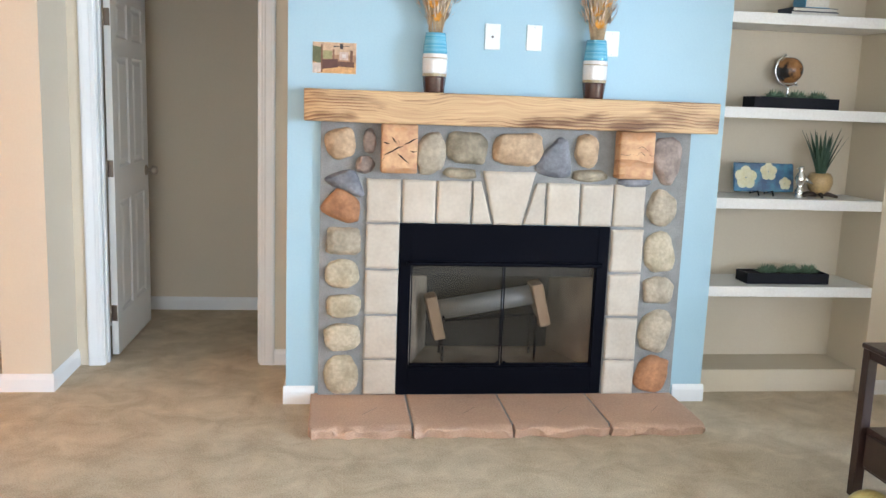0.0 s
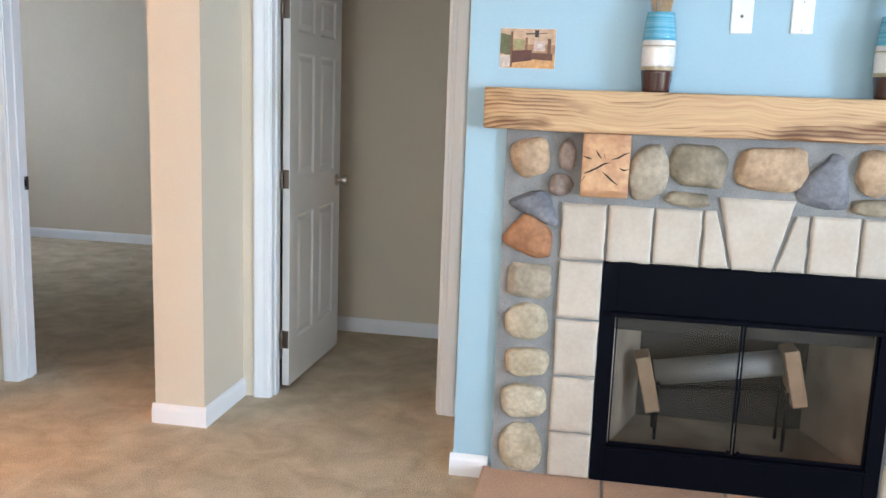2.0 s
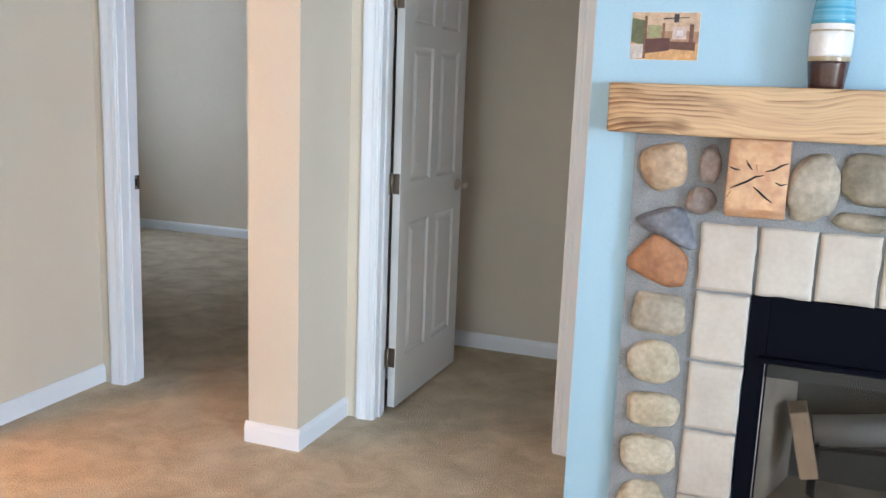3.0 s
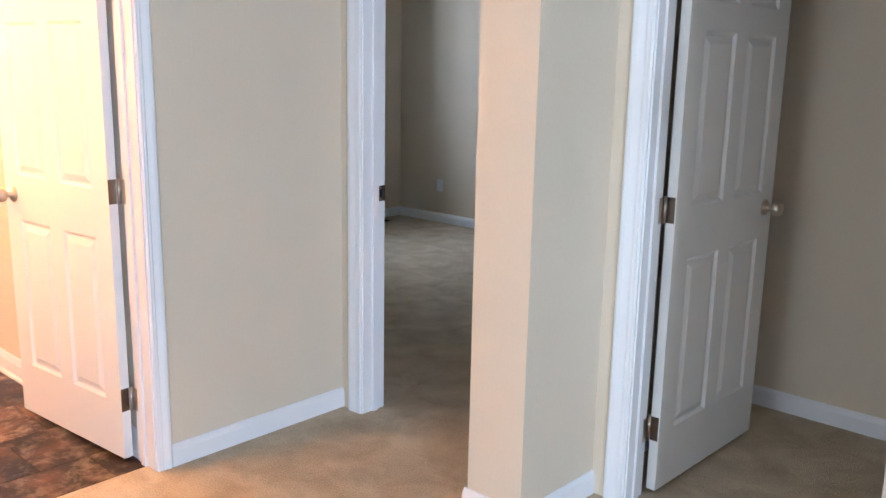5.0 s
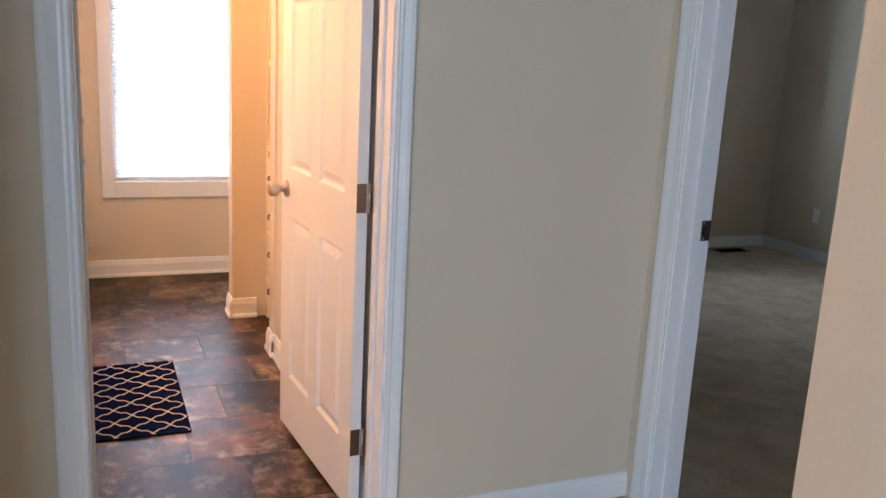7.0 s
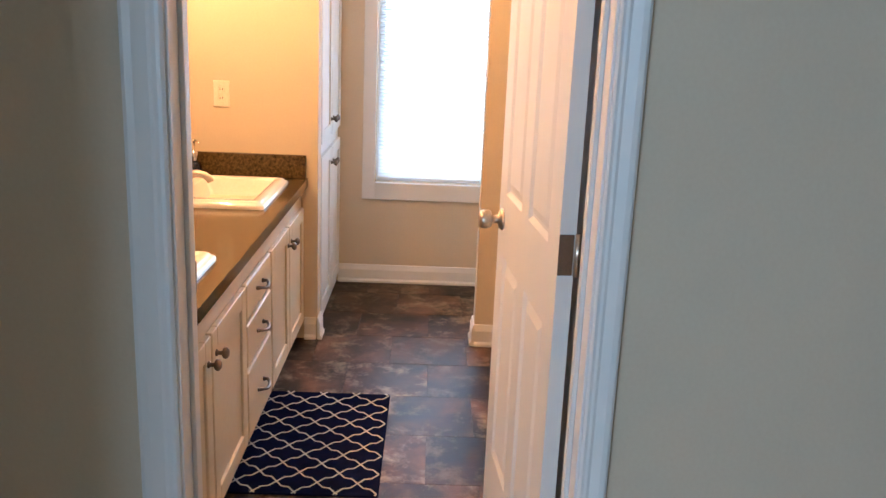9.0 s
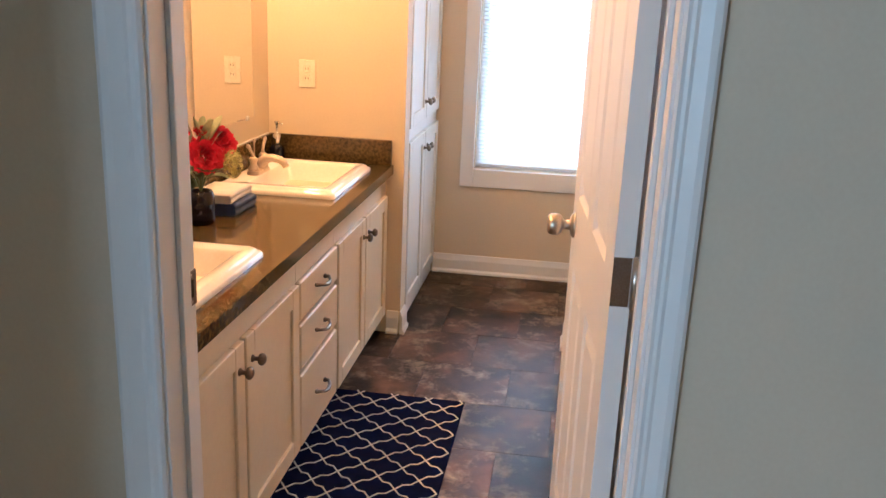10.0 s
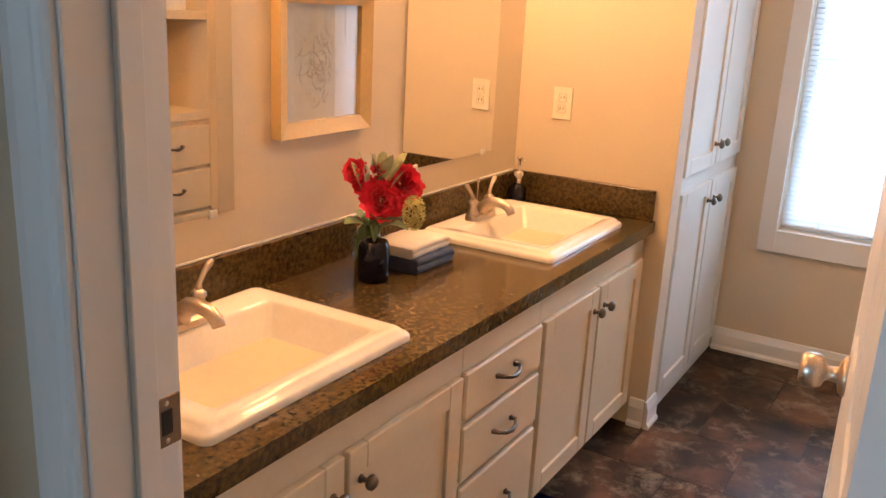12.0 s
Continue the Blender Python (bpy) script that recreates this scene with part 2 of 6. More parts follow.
def tube(points, radii, steps=12, bm=None):
    """A round bar along points, with a radius at each."""
    bm = bm or bmesh.new()
    pts = [Vector(p) for p in points]
    radii = radii if isinstance(radii, (list, tuple)) else [radii] * len(pts)
    rings = []
    side = None
    for i, p in enumerate(pts):
        way = (pts[min(i + 1, len(pts) - 1)] - pts[max(i - 1, 0)]).normalized()
        side = way.orthogonal().normalized() if side is None else (side - way * side.dot(way)).normalized()
        up = way.cross(side)
        rings.append([bm.verts.new(p + radii[i] * (math.cos(2 * math.pi * k / steps) * side + math.sin(2 * math.pi * k / steps) * up)) for k in range(steps)])
    made = []
    for a, b in zip(rings, rings[1:]):
        for k in range(steps):
            made.append(bm.faces.new((a[k], a[(k + 1) % steps], b[(k + 1) % steps], b[k])))
    for f in made:
        f.smooth = True
    bm.faces.new(rings[0][::-1]), bm.faces.new(rings[-1])
    return bm


def extrude_profile(profile, start, end, out, across=None):
    """A moulding: a profile of (outwards, across) pairs carried from start to end. out, across: the profile's two directions."""
    bm = bmesh.new()
    s, e, o = Vector(start), Vector(end), Vector(out).normalized()
    across = Vector(across) if across else (e - s).normalized().cross(o)
    if abs(across.z) > 0.5 and across.z < 0:
        across = -across
    rows = [[bm.verts.new(p + o * a + across * c) for a, c in profile] for p in (s, e)]
    k = len(profile)
    for i in range(k):
        bm.faces.new((rows[0][i], rows[0][(i + 1) % k], rows[1][(i + 1) % k], rows[1][i]))
    bm.faces.new(rows[0][::-1]), bm.faces.new(rows[1])
    bmesh.ops.recalc_face_normals(bm, faces=bm.faces)
    return bm


def mesh_of(name, bm, mat):
    me = bpy.data.meshes.new(name)
    bm.to_mesh(me)
    bm.free()
    me.materials.append(mat)
    return me


WHERE = {}
ORIGIN = [Matrix()]  # where the section now being built has its origin


def section(x, y):
    ORIGIN[0] = Matrix.Translation((x, y, 0))


def thing(name, label, category, at=(0, 0, 0), group="", kind="", turn=0.0):
    """A top-level Empty at the base of a thing."""
    ob = tagged(new(name), label, category, group, kind)
    ob.empty_display_size = 0.1
    WHERE[ob.name] = pose(*at, 0, 0, turn)
    ob.matrix_world = ORIGIN[0] @ WHERE[ob.name]
    return ob


def part(name, bm, mat, parent, label="", here=True):
    """One mesh under a thing or a part. here: its vertices are given in the world's metres, not the parent's."""
    root = parent
    while root.parent:
        root = root.parent
    if here and root.name in WHERE:
        bmesh.ops.transform(bm, matrix=WHERE[root.name].inverted(), verts=bm.verts)
    ob = new(name, mesh_of(name, bm, mat))
    ob.parent = parent
    return tagged(ob, label)


def solid(name, bm, mat, label="", category="", kind="", group=""):
    """A top-level mesh."""
    ob = tagged(new(name, mesh_of(name, bm, mat)), label, category, group, kind)
    ob.matrix_world = ORIGIN[0].copy()
    return ob


def structure(name, bm, mat, label, category):
    return solid(name, bm, mat, label, category, "structure")


# ---- floors, walls, ceiling ----
H = 2.44
structure("floor", boxes((-2.41, 8.3, -3.3, 5.49, -0.1, 0), (-5.75, 0.1, 5.49, 9.1, -0.1, 0)), CARPET,
          "beige cut-pile carpet with soft vacuum marks", "carpet")
bath_floor = structure("floor_bath", boxes((-5.75, -2.41, 2.95, 5.0, -0.1, -0.004)), GAP, "brown slate-look vinyl tile floor of the bathroom", "floor")
structure("ceiling", boxes((-5.9, 8.4, -3.4, 9.2, H, H + 0.1)), CEIL, "plain white ceiling over the rooms", "ceiling")


def wall_along_x(name, x0, x1, y0, y1, mat, label, holes=()):
    """A wall from x0 to x1 with openings (from, to, sill, head)."""
    bm, x = bmesh.new(), x0
    for a, b, lo, hi in sorted(holes):
        box(bm, x, a, y0, y1, 0, H)
        if lo > 0:
            box(bm, a, b, y0, y1, 0, lo)
        box(bm, a, b, y0, y1, hi, H)
        x = b
    box(bm, x, x1, y0, y1, 0, H)
    return structure(name, bm, mat, label, "wall")


def wall_along_y(name, y0, y1, x0, x1, mat, label, holes=()):
    bm, y = bmesh.new(), y0
    for a, b, lo, hi in sorted(holes):
        box(bm, x0, x1, y, a, 0, H)
        if lo > 0:
            box(bm, x0, x1, a, b, 0, lo)
        box(bm, x0, x1, a, b, hi, H)
        y = b
    box(bm, x0, x1, y, y1, 0, H)
    return structure(name, bm, mat, label, "wall")


wall_along_x("wall_bedroom_south", -5.75, -1.15, 5.355, 5.475, BEIGE, "beige wall with the bedroom doorway", [(-2.222, -1.432, 0, 2.054)])
wall_along_x("wall_closet_front", -1.15, 0.014, 5.465, 5.575, BEIGE, "beige wall with the closet doorway", [(-0.979, -0.151, 0, 2.054)])
# Added out of view: keeps south daylight off the hall wall beside the bathroom doorway.
structure("wall_hall_shade", boxes((-2.345, -1.25, 3.03, 3.14, 0, H)), BEIGE, "unseen short beige wall added to shade the hall wall", "wall")
structure("wall_column", boxes((-1.332, -1.106, 5.043, 5.355, 0, H), (-1.15, -1.106, 5.355, 5.465, 0, H)), BEIGE, "thick beige wall end between two doorways", "wall")
wall_along_y("wall_hall", -3.3, 5.355, -2.475, -2.345, BEIGE, "beige hall wall with the bathroom doorway", [(3.635, 4.462, 0, 2.054)])
section(-0.016, -0.008)
structure("wall_chimney", boxes((0.03, 0.55, 4.855, 4.95, 0, H), (1.55, 2.095, 4.855, 4.95, 0, H), (0.55, 1.55, 4.855, 4.95, 0.88, H),
                                (0.03, 0.12, 4.95, 5.6, 0, H), (2.0, 2.095, 4.95, 5.37, 0, H)), BLUE,
          "pale blue chimney breast behind the stone fireplace", "wall")
structure("wall_niche", boxes((2.095, 3.14, 5.27, 5.37, 0, H), (3.02, 3.14, 4.93, 5.27, 0, H), (3.14, 8.3, 4.93, 5.03, 0, H)), BEIGE,
          "beige walls of the shelf niche", "wall")
section(0, 0)
wall_along_y("wall_east", -3.3, 4.93, 8.2, 8.3, BEIGE, "beige outer wall with a window", [(-2.1, 0.3, 0.7, 2.2)])
wall_along_x("wall_south", -2.345, 8.2, -3.3, -3.2, BEIGE, "beige outer wall with two windows", [(-1.75, 0.55, 0.7, 2.2), (3.6, 5.9, 0.7, 2.2)])
# Invented blocker, never in view: holds the east daylight back from the niche.
wall_along_y("wall_niche_shade", 3.7, 4.93, 3.2, 3.3, BEIGE, "unseen beige stub wall added to shade the shelf niche")
wall_along_y("wall_closet_west", 5.475, 9.05, -1.25, -1.15, BEIGE, "beige wall between bedroom and closet")
wall_along_y("wall_closet_east", 5.575, 6.72, -0.13, -0.03, BEIGE, "beige closet wall")
wall_along_x("wall_closet_back", -1.15, -0.03, 6.72, 6.82, BEIGE, "beige back wall of the closet")
wall_along_x("wall_bedroom_north", -5.85, -1.15, 9.05, 9.15, BEIGE, "beige bedroom wall")
structure("wall_bedroom_closet", boxes((-2.13, -2.03, 8.06, 9.05, 0, H)), BEIGE, "beige closet wall in the bedroom", "wall")
wall_along_y("wall_bedroom_west", 5.0, 9.05, -5.85, -5.75, BEIGE, "beige bedroom wall with a window", [(6.7, 7.75, 1.15, 2.1)])
wall_along_y("wall_bath_west", 2.95, 5.0, -5.82, -5.69, BEIGE, "beige bathroom wall with the window", [(3.812, 4.72, 0.605, 2.0)])
wall_along_x("wall_bath_south", -5.69, -2.475, 2.90, 3.0, BEIGE, "beige bathroom wall behind the mirrors")
for name, lim, label in (("wall_bath_north", (-4.02, -2.475, 4.475, 4.6), "beige bathroom wall behind the open door"),
                         ("wall_bath_end", (-4.80, -4.68, 4.37, 4.95), "beige wall end beside the built-in drawers"),
                         ("wall_bath_pier", (-4.13, -4.02, 4.465, 4.95), "beige wall pier beside the built-in drawers"),
                         ("wall_bath_recess", (-4.68, -4.13, 4.86, 4.95), "beige wall behind the built-in drawers"),
                         ("wall_bath_window_side", (-5.69, -4.80, 4.86, 4.95), "beige bathroom wall beside the window")):
    structure(name, boxes((*lim, 0, H)), BEIGE, label, "wall")
structure("wall_bath_stub", boxes((-4.80, -4.70, 3.0, 3.612, 0, H)), BEIGE, "short beige wall between vanity and linen cabinet", "wall")

BASE = [(0, 0), (0.013, 0), (0.013, 0.062), (0.010, 0.074), (0.004, 0.086), (0, 0.088)]
TALL = [(0, 0), (0.022, 0), (0.022, 0.012), (0.014, 0.024), (0.014, 0.076), (0.010, 0.09), (0.006, 0.106), (0, 0.108)]


def skirting(profile, start, end, out):
    bm = extrude_profile(profile, start, end, out)
    structure("baseboard", bm, WHITE, "white painted baseboard along the wall", "baseboard")


for start, end, out in (
        ((-2.345, 4.512, 0), (-2.345, 5.355, 0), (1, 0, 0)), ((-2.345, 3.14, 0), (-2.345, 3.565, 0), (1, 0, 0)),
        ((-1.345, 5.043, 0), (-1.093, 5.043, 0), (0, -1, 0)), ((-1.106, 5.043, 0), (-1.106, 5.465, 0), (1, 0, 0)),
        ((-1.332, 5.043, 0), (-1.332, 5.355, 0), (-1, 0, 0)), ((-0.081, 5.465, 0), (0.014, 5.465, 0), (0, -1, 0)),
        ((0.001, 4.847, 0), (0.149, 4.847, 0), (0, -1, 0)), ((0.014, 4.847, 0), (0.014, 5.465, 0), (-1, 0, 0)),
        ((1.929, 4.847, 0), (2.092, 4.847, 0), (0, -1, 0)), ((2.079, 4.847, 0), (2.079, 4.922, 0), (1, 0, 0)),
        ((3.02, 4.93, 0), (8.2, 4.93, 0), (0, -1, 0)), ((8.2, -3.2, 0), (8.2, 4.93, 0), (-1, 0, 0)),
        ((-1.15, 6.72, 0), (-0.13, 6.72, 0), (0, -1, 0)), ((-0.13, 5.63, 0), (-0.13, 6.72, 0), (-1, 0, 0)),
        ((-1.15, 5.63, 0), (-1.15, 6.72, 0), (1, 0, 0)),
        ((-5.75, 9.05, 0), (-2.13, 9.05, 0), (0, -1, 0)), ((-5.75, 5.55, 0), (-5.75, 9.05, 0), (1, 0, 0)),
        ((-1.25, 5.475, 0), (-1.25, 9.05, 0), (-1, 0, 0))):
    skirting(BASE, start, end, out)
for start, end, out in (
        ((-5.69, 3.605, 0), (-5.69, 4.86, 0), (1, 0, 0)), ((-4.68, 4.37, 0), (-4.68, 4.50, 0), (1, 0, 0)),
        ((-4.815, 4.37, 0), (-4.665, 4.37, 0), (0, -1, 0)), ((-4.02, 4.443, 0), (-4.02, 4.475, 0), (1, 0, 0)),
        ((-4.144, 4.465, 0), (-4.006, 4.465, 0), (0, -1, 0)), ((-4.02, 4.475, 0), (-2.475, 4.475, 0), (0, -1, 0)), ((-4.70, 3.55, 0), (-4.70, 3.605, 0), (1, 0, 0)),
        ((-4.80, 3.612, 0), (-4.685, 3.612, 0), (0, 1, 0))):
    skirting(TALL, start, end, out)

# ---- door frames and doors ----
CASING = [(0, 0), (0.008, 0), (0.012, 0.005), (0.0112, 0.011), (0.0125, 0.017), (0.0112, 0.023), (0.013, 0.031), (0.016, 0.043),
          (0.016, 0.054), (0.012, 0.06), (0, 0.06)]
CASING = [(a, c * 1.3) for a, c in CASING]


def door_frame(name, along, a, b, lo, hi, label, faces=(-1, 1), stop_side=1, head=2.04, slim=1.0):
    """Jambs, stops and casings of a doorway from a to b. along: the wall's axis; lo, hi: its two faces."""
    fr = tagged(new(name), label, "door frame", kind="structure")

    def P(u, v, z):
        return (u, v, z) if along == "x" else (v, u, z)

    def B(u0, u1, v0, v1, z0, z1):
        p, q = P(u0, v0, z0), P(u1, v1, z1)
        return boxes((min(p[0], q[0]), max(p[0], q[0]), min(p[1], q[1]), max(p[1], q[1]), z0, z1), bevel=0.0015)

    part("jamb", B(a - 0.014, a, lo, hi, 0, head), WHITE, fr)
    part("jamb", B(b, b + 0.014, lo, hi, 0, head), WHITE, fr)
    part("jamb", B(a - 0.014, b + 0.014, lo, hi, head, head + 0.014), WHITE, fr)
    s0 = hi - 0.038 - 0.033 if stop_side > 0 else lo + 0.038
    part("door_stop", B(a, a + 0.010, s0, s0 + 0.033, 0, head), WHITE, fr)
    part("door_stop", B(b - 0.010, b, s0, s0 + 0.033, 0, head), WHITE, fr)
    part("door_stop", B(a, b, s0, s0 + 0.033, head - 0.010, head), WHITE, fr)
    for f in faces:
        v = lo if f < 0 else hi
        out = P(0, f, 0)
        for u, d, k in ((a - 0.006, -1, 1.0), (b + 0.006, 1, slim)):
            part("casing", extrude_profile([(p, q * k) for p, q in CASING], P(u, v, 0), P(u, v, head + 0.084), out, P(d, 0, 0)), WHITE, fr)
        part("casing", extrude_profile(CASING, P(a - 0.006, v, head + 0.006), P(b + 0.006, v, head + 0.006), out, (0, 0, 1)), WHITE, fr)
    return fr


def strike_plate(parent, bm_plate, bm_hole, screws):
    plate = part("strike_plate", bm_plate, PEWTER, parent, "worn metal strike plate")
    part("latch_hole", bm_hole, GAP, plate)
    for x, y, z, axis in screws:
        part("screw", lathe([(0, 0), (0.0038, 0), (0.003, 0.0012), (0, 0.0014)], 12, (x, y, z), axis), NICKEL, plate, "small screw head")


bed_frame = door_frame("door_frame_bedroom", "x", -2.208, -1.446, 5.355, 5.475, "white fluted casing round the open bedroom doorway")
strike_plate(bed_frame, boxes((-2.210, -2.205, 5.430, 5.478, 0.93, 0.995), bevel=0.001), boxes((-2.2055, -2.204, 5.444, 5.460, 0.948, 0.977)),
             [(-2.205, 5.452, z, "X") for z in (0.938, 0.987)])
closet_frame = door_frame("door_frame_closet", "x", -0.965, -0.165, 5.465, 5.575, "white fluted casing round the open closet doorway")
bath_frame = door_frame("door_frame_bath", "y", 3.649, 4.448, -2.475, -2.345, "white fluted casing round the open bathroom doorway", stop_side=-1, slim=0.73)
strike_plate(bath_frame, boxes((-2.4765, -2.435, 3.646, 3.651, 0.93, 0.997), bevel=0.001), boxes((-2.462, -2.446, 3.6505, 3.6522, 0.947, 0.980)),
             [(-2.454, 3.651, z, "Y") for z in (0.938, 0.989)])


def panel_mesh(x0, x1, z0, z1, y, out):
    """A moulded panel: a sunk border and a raised field."""
    bm = bmesh.new()
    rings = []
    for inset, depth in ((0, 0), (0.012, -0.009), (0.020, -0.009), (0.042, -0.001), (0.046, -0.001)):
        rings.append([bm.verts.new((x, y + out * depth, z)) for x, z in
                      ((x0 + inset, z0 + inset), (x1 - inset, z0 + inset), (x1 - inset, z1 - inset), (x0 + inset, z1 - inset))])
    for p, q in zip(rings, rings[1:]):
        for i in range(4):
            bm.faces.new((p[i], p[(i + 1) % 4], q[(i + 1) % 4], q[i]))
    bm.faces.new(rings[-1])
    bmesh.ops.recalc_face_normals(bm, faces=bm.faces)
    if (bm.faces[:][-1].normal.y > 0) != (out > 0):
        bmesh.ops.reverse_faces(bm, faces=bm.faces)
    return bm


def knob_profile(s=1.0):
    return [(0.0, 0), (0.032 * s, 0), (0.032 * s, 0.004), (0.026 * s, 0.010), (0.013 * s, 0.013), (0.0115 * s, 0.027 * s), (0.0135 * s, 0.031 * s), (0.022 * s, 0.034 * s),
            (0.0265 * s, 0.040 * s), (0.0278 * s, 0.048 * s), (0.0275 * s, 0.056 * s), (0.0255 * s, 0.0635 * s), (0.0215 * s, 0.068 * s), (0.018 * s, 0.069 * s), (0, 0.0685 * s)]


def six_panel_door(name, label, at, turn, width, y0, y1, hinge_side, knobs, knob_z=0.955):
    """A six-panel door that hangs from its local x = 0; y0, y1: its two faces."""
    d = thing(name, label, "door", at, turn=turn)
    z0, z1 = 0.018, 2.03
    st, mu = 0.105, 0.09
    xs = (0.003 + st, width / 2 - mu / 2, width / 2 + mu / 2, width - st)
    rows = ((0.235, 0.855), (1.035, 1.625), (1.72, 1.91))
    for x0, x1 in ((0.003, xs[0]), (xs[1], xs[2]), (xs[3], width)):
        part("stile", boxes((x0, x1, y0, y1, z0, z1)), DOORWHITE, d, here=False)
    zs = [z0] + [z for r in rows for z in r] + [z1]
    for k in range(0, 8, 2):
        for x0, x1 in ((xs[0], xs[1]), (xs[2], xs[3])):
            part("rail", boxes((x0, x1, y0, y1, zs[k], zs[k + 1])), DOORWHITE, d, here=False)
    for lo, hi in rows:
        for x0, x1 in ((xs[0], xs[1]), (xs[2], xs[3])):
            for y, out in ((y0, -1), (y1, 1)):
                part("panel", panel_mesh(x0, x1, lo, hi, y, out), DOORWHITE, d, here=False)
    for y, axis in knobs:
        part("knob", lathe(knob_profile(), 24, (width - 0.065, y, knob_z), axis), NICKEL, d, "brushed nickel door knob", here=False)
    part("latch", boxes((width - 0.001, width + 0.002, (y0 + y1) / 2 - 0.012, (y0 + y1) / 2 + 0.012, 0.925, 0.985)), NICKEL, d, here=False)
    for z in (0.25, 1.034, 1.815):
        hg = part("hinge", lathe([(0, -0.046), (0.0065, -0.046), (0.0065, 0.046), (0, 0.046)], 12, (-0.002, hinge_side, z)), NICKEL, d, "satin nickel butt hinge", here=False)
        part("hinge_leaf", boxes((0.0005, 0.003, min(y0, y1) + 0.004, max(y0, y1), z - 0.044, z + 0.044)), PEWTER, hg, here=False)
    return d


six_panel_door("closet_door", "open white six-panel closet door with nickel knob", (-0.963, 5.599, 0), 89.0, 0.772, -0.035, 0.0, 0.004, ((-0.035, "-Y"), (0.0, "Y")), 0.973)
six_panel_door("bathroom_door", "open white six-panel bathroom door with nickel knob", (-2.489, 4.436, 0), 184.8, 0.765, 0.0, 0.035, -0.004, ((0.035, "Y"),))
for z in (0.25, 1.034, 1.815):
    part("hinge_leaf", boxes((-2.474, -2.436, 4.4455, 4.4485, z - 0.044, z + 0.044), bevel=0.0008), NICKEL, bath_frame, "satin nickel hinge leaf")
    part("hinge_leaf", boxes((-0.9655, -0.9625, 5.533, 5.574, z - 0.044, z + 0.044), bevel=0.0008), NICKEL, closet_frame, "satin nickel hinge leaf")

six_panel_door("bedroom_closet_door", "white six-panel door standing open inside the bedroom", (-2.135, 8.12, 0), 180.0, 0.765, 0.0, 0.035, -0.004, ((0.035, "Y"),))

# ---- fireplace ----
section(-0.016, -0.008)
FY = 4.855
fire = thing("fireplace", "river-stone and cream tile fireplace surround with black firebox", "fireplace", (1.055, FY, 0))
for lim in ((0.18, 0.545, FY - 0.028, FY + 0.004, 0.05, 1.345), (1.56, 1.925, FY - 0.028, FY + 0.004, 0.05, 1.345), (0.545, 1.56, FY - 0.028, FY + 0.004, 0.885, 1.345)):
    part("mortar_bed", boxes(lim), GROUT, fire, "grey mortar")


def stone_material(name, colour, dark):
    return material(name, colour, 0.72, vary=0.2, scale=11, fine=60, bump=0.14, second=tuple(c * 0.82 for c in dark), spread=0.3, dist=0.005, grain=0.4)


STONES = {
    "tan": stone_material("tan_stone", (0.56, 0.40, 0.25), (0.46, 0.31, 0.185)),
    "grey": stone_material("pale_grey_stone", (0.47, 0.39, 0.29), (0.38, 0.32, 0.23)),
    "moss": stone_material("greenish_stone", (0.36, 0.30, 0.21), (0.22, 0.18, 0.12)),
    "slate": stone_material("slate_grey_stone", (0.26, 0.26, 0.28), (0.17, 0.17, 0.19)),
    "rust": stone_material("rust_stone", (0.46, 0.22, 0.10), (0.34, 0.15, 0.065)),
    "rose": stone_material("reddish_grey_stone", (0.40, 0.31, 0.26), (0.27, 0.21, 0.18)),
    "cream": stone_material("cream_stone", (0.54, 0.46, 0.33), (0.47, 0.39, 0.26)),
}
WORDS = {"tan": "tan", "grey": "pale grey", "moss": "mossy grey", "slate": "slate grey", "rust": "rust-coloured", "rose": "reddish grey", "cream": "cream"}


def river_stone(x, z, w, h, kind, square, tilt, seed, taper=0.0):
    """A stone set in mortar. square: how boxy; taper: how much narrower its top is than its foot."""
    bm = bmesh.new()
    bmesh.ops.create_icosphere(bm, subdivisions=4, radius=1.0)
    rot = Matrix.Rotation(radians(tilt), 3, "Y")
    shift = Vector((seed * 3.7, seed * 1.3, seed * 2.1))
    for v in bm.verts:
        c = v.co.copy()
        n1 = noise.noise(c * 1.3 + shift) * 0.17 + noise.noise(c * 3.2 + shift) * 0.05
        p = Vector((math.copysign(abs(c.x) ** square, c.x), math.copysign(abs(c.y) ** 0.8, c.y), math.copysign(abs(c.z) ** square, c.z)))
        p = rot @ Vector((p.x * w / 2 * (1 - taper * p.z), p.y * 0.036, p.z * h / 2)) * (1 + n1)
        v.co = p + Vector((x, FY - 0.026, z))
    for f in bm.faces:
        f.smooth = True
    part("stone", bm, STONES[kind], fire, WORDS[kind] + " river stone")


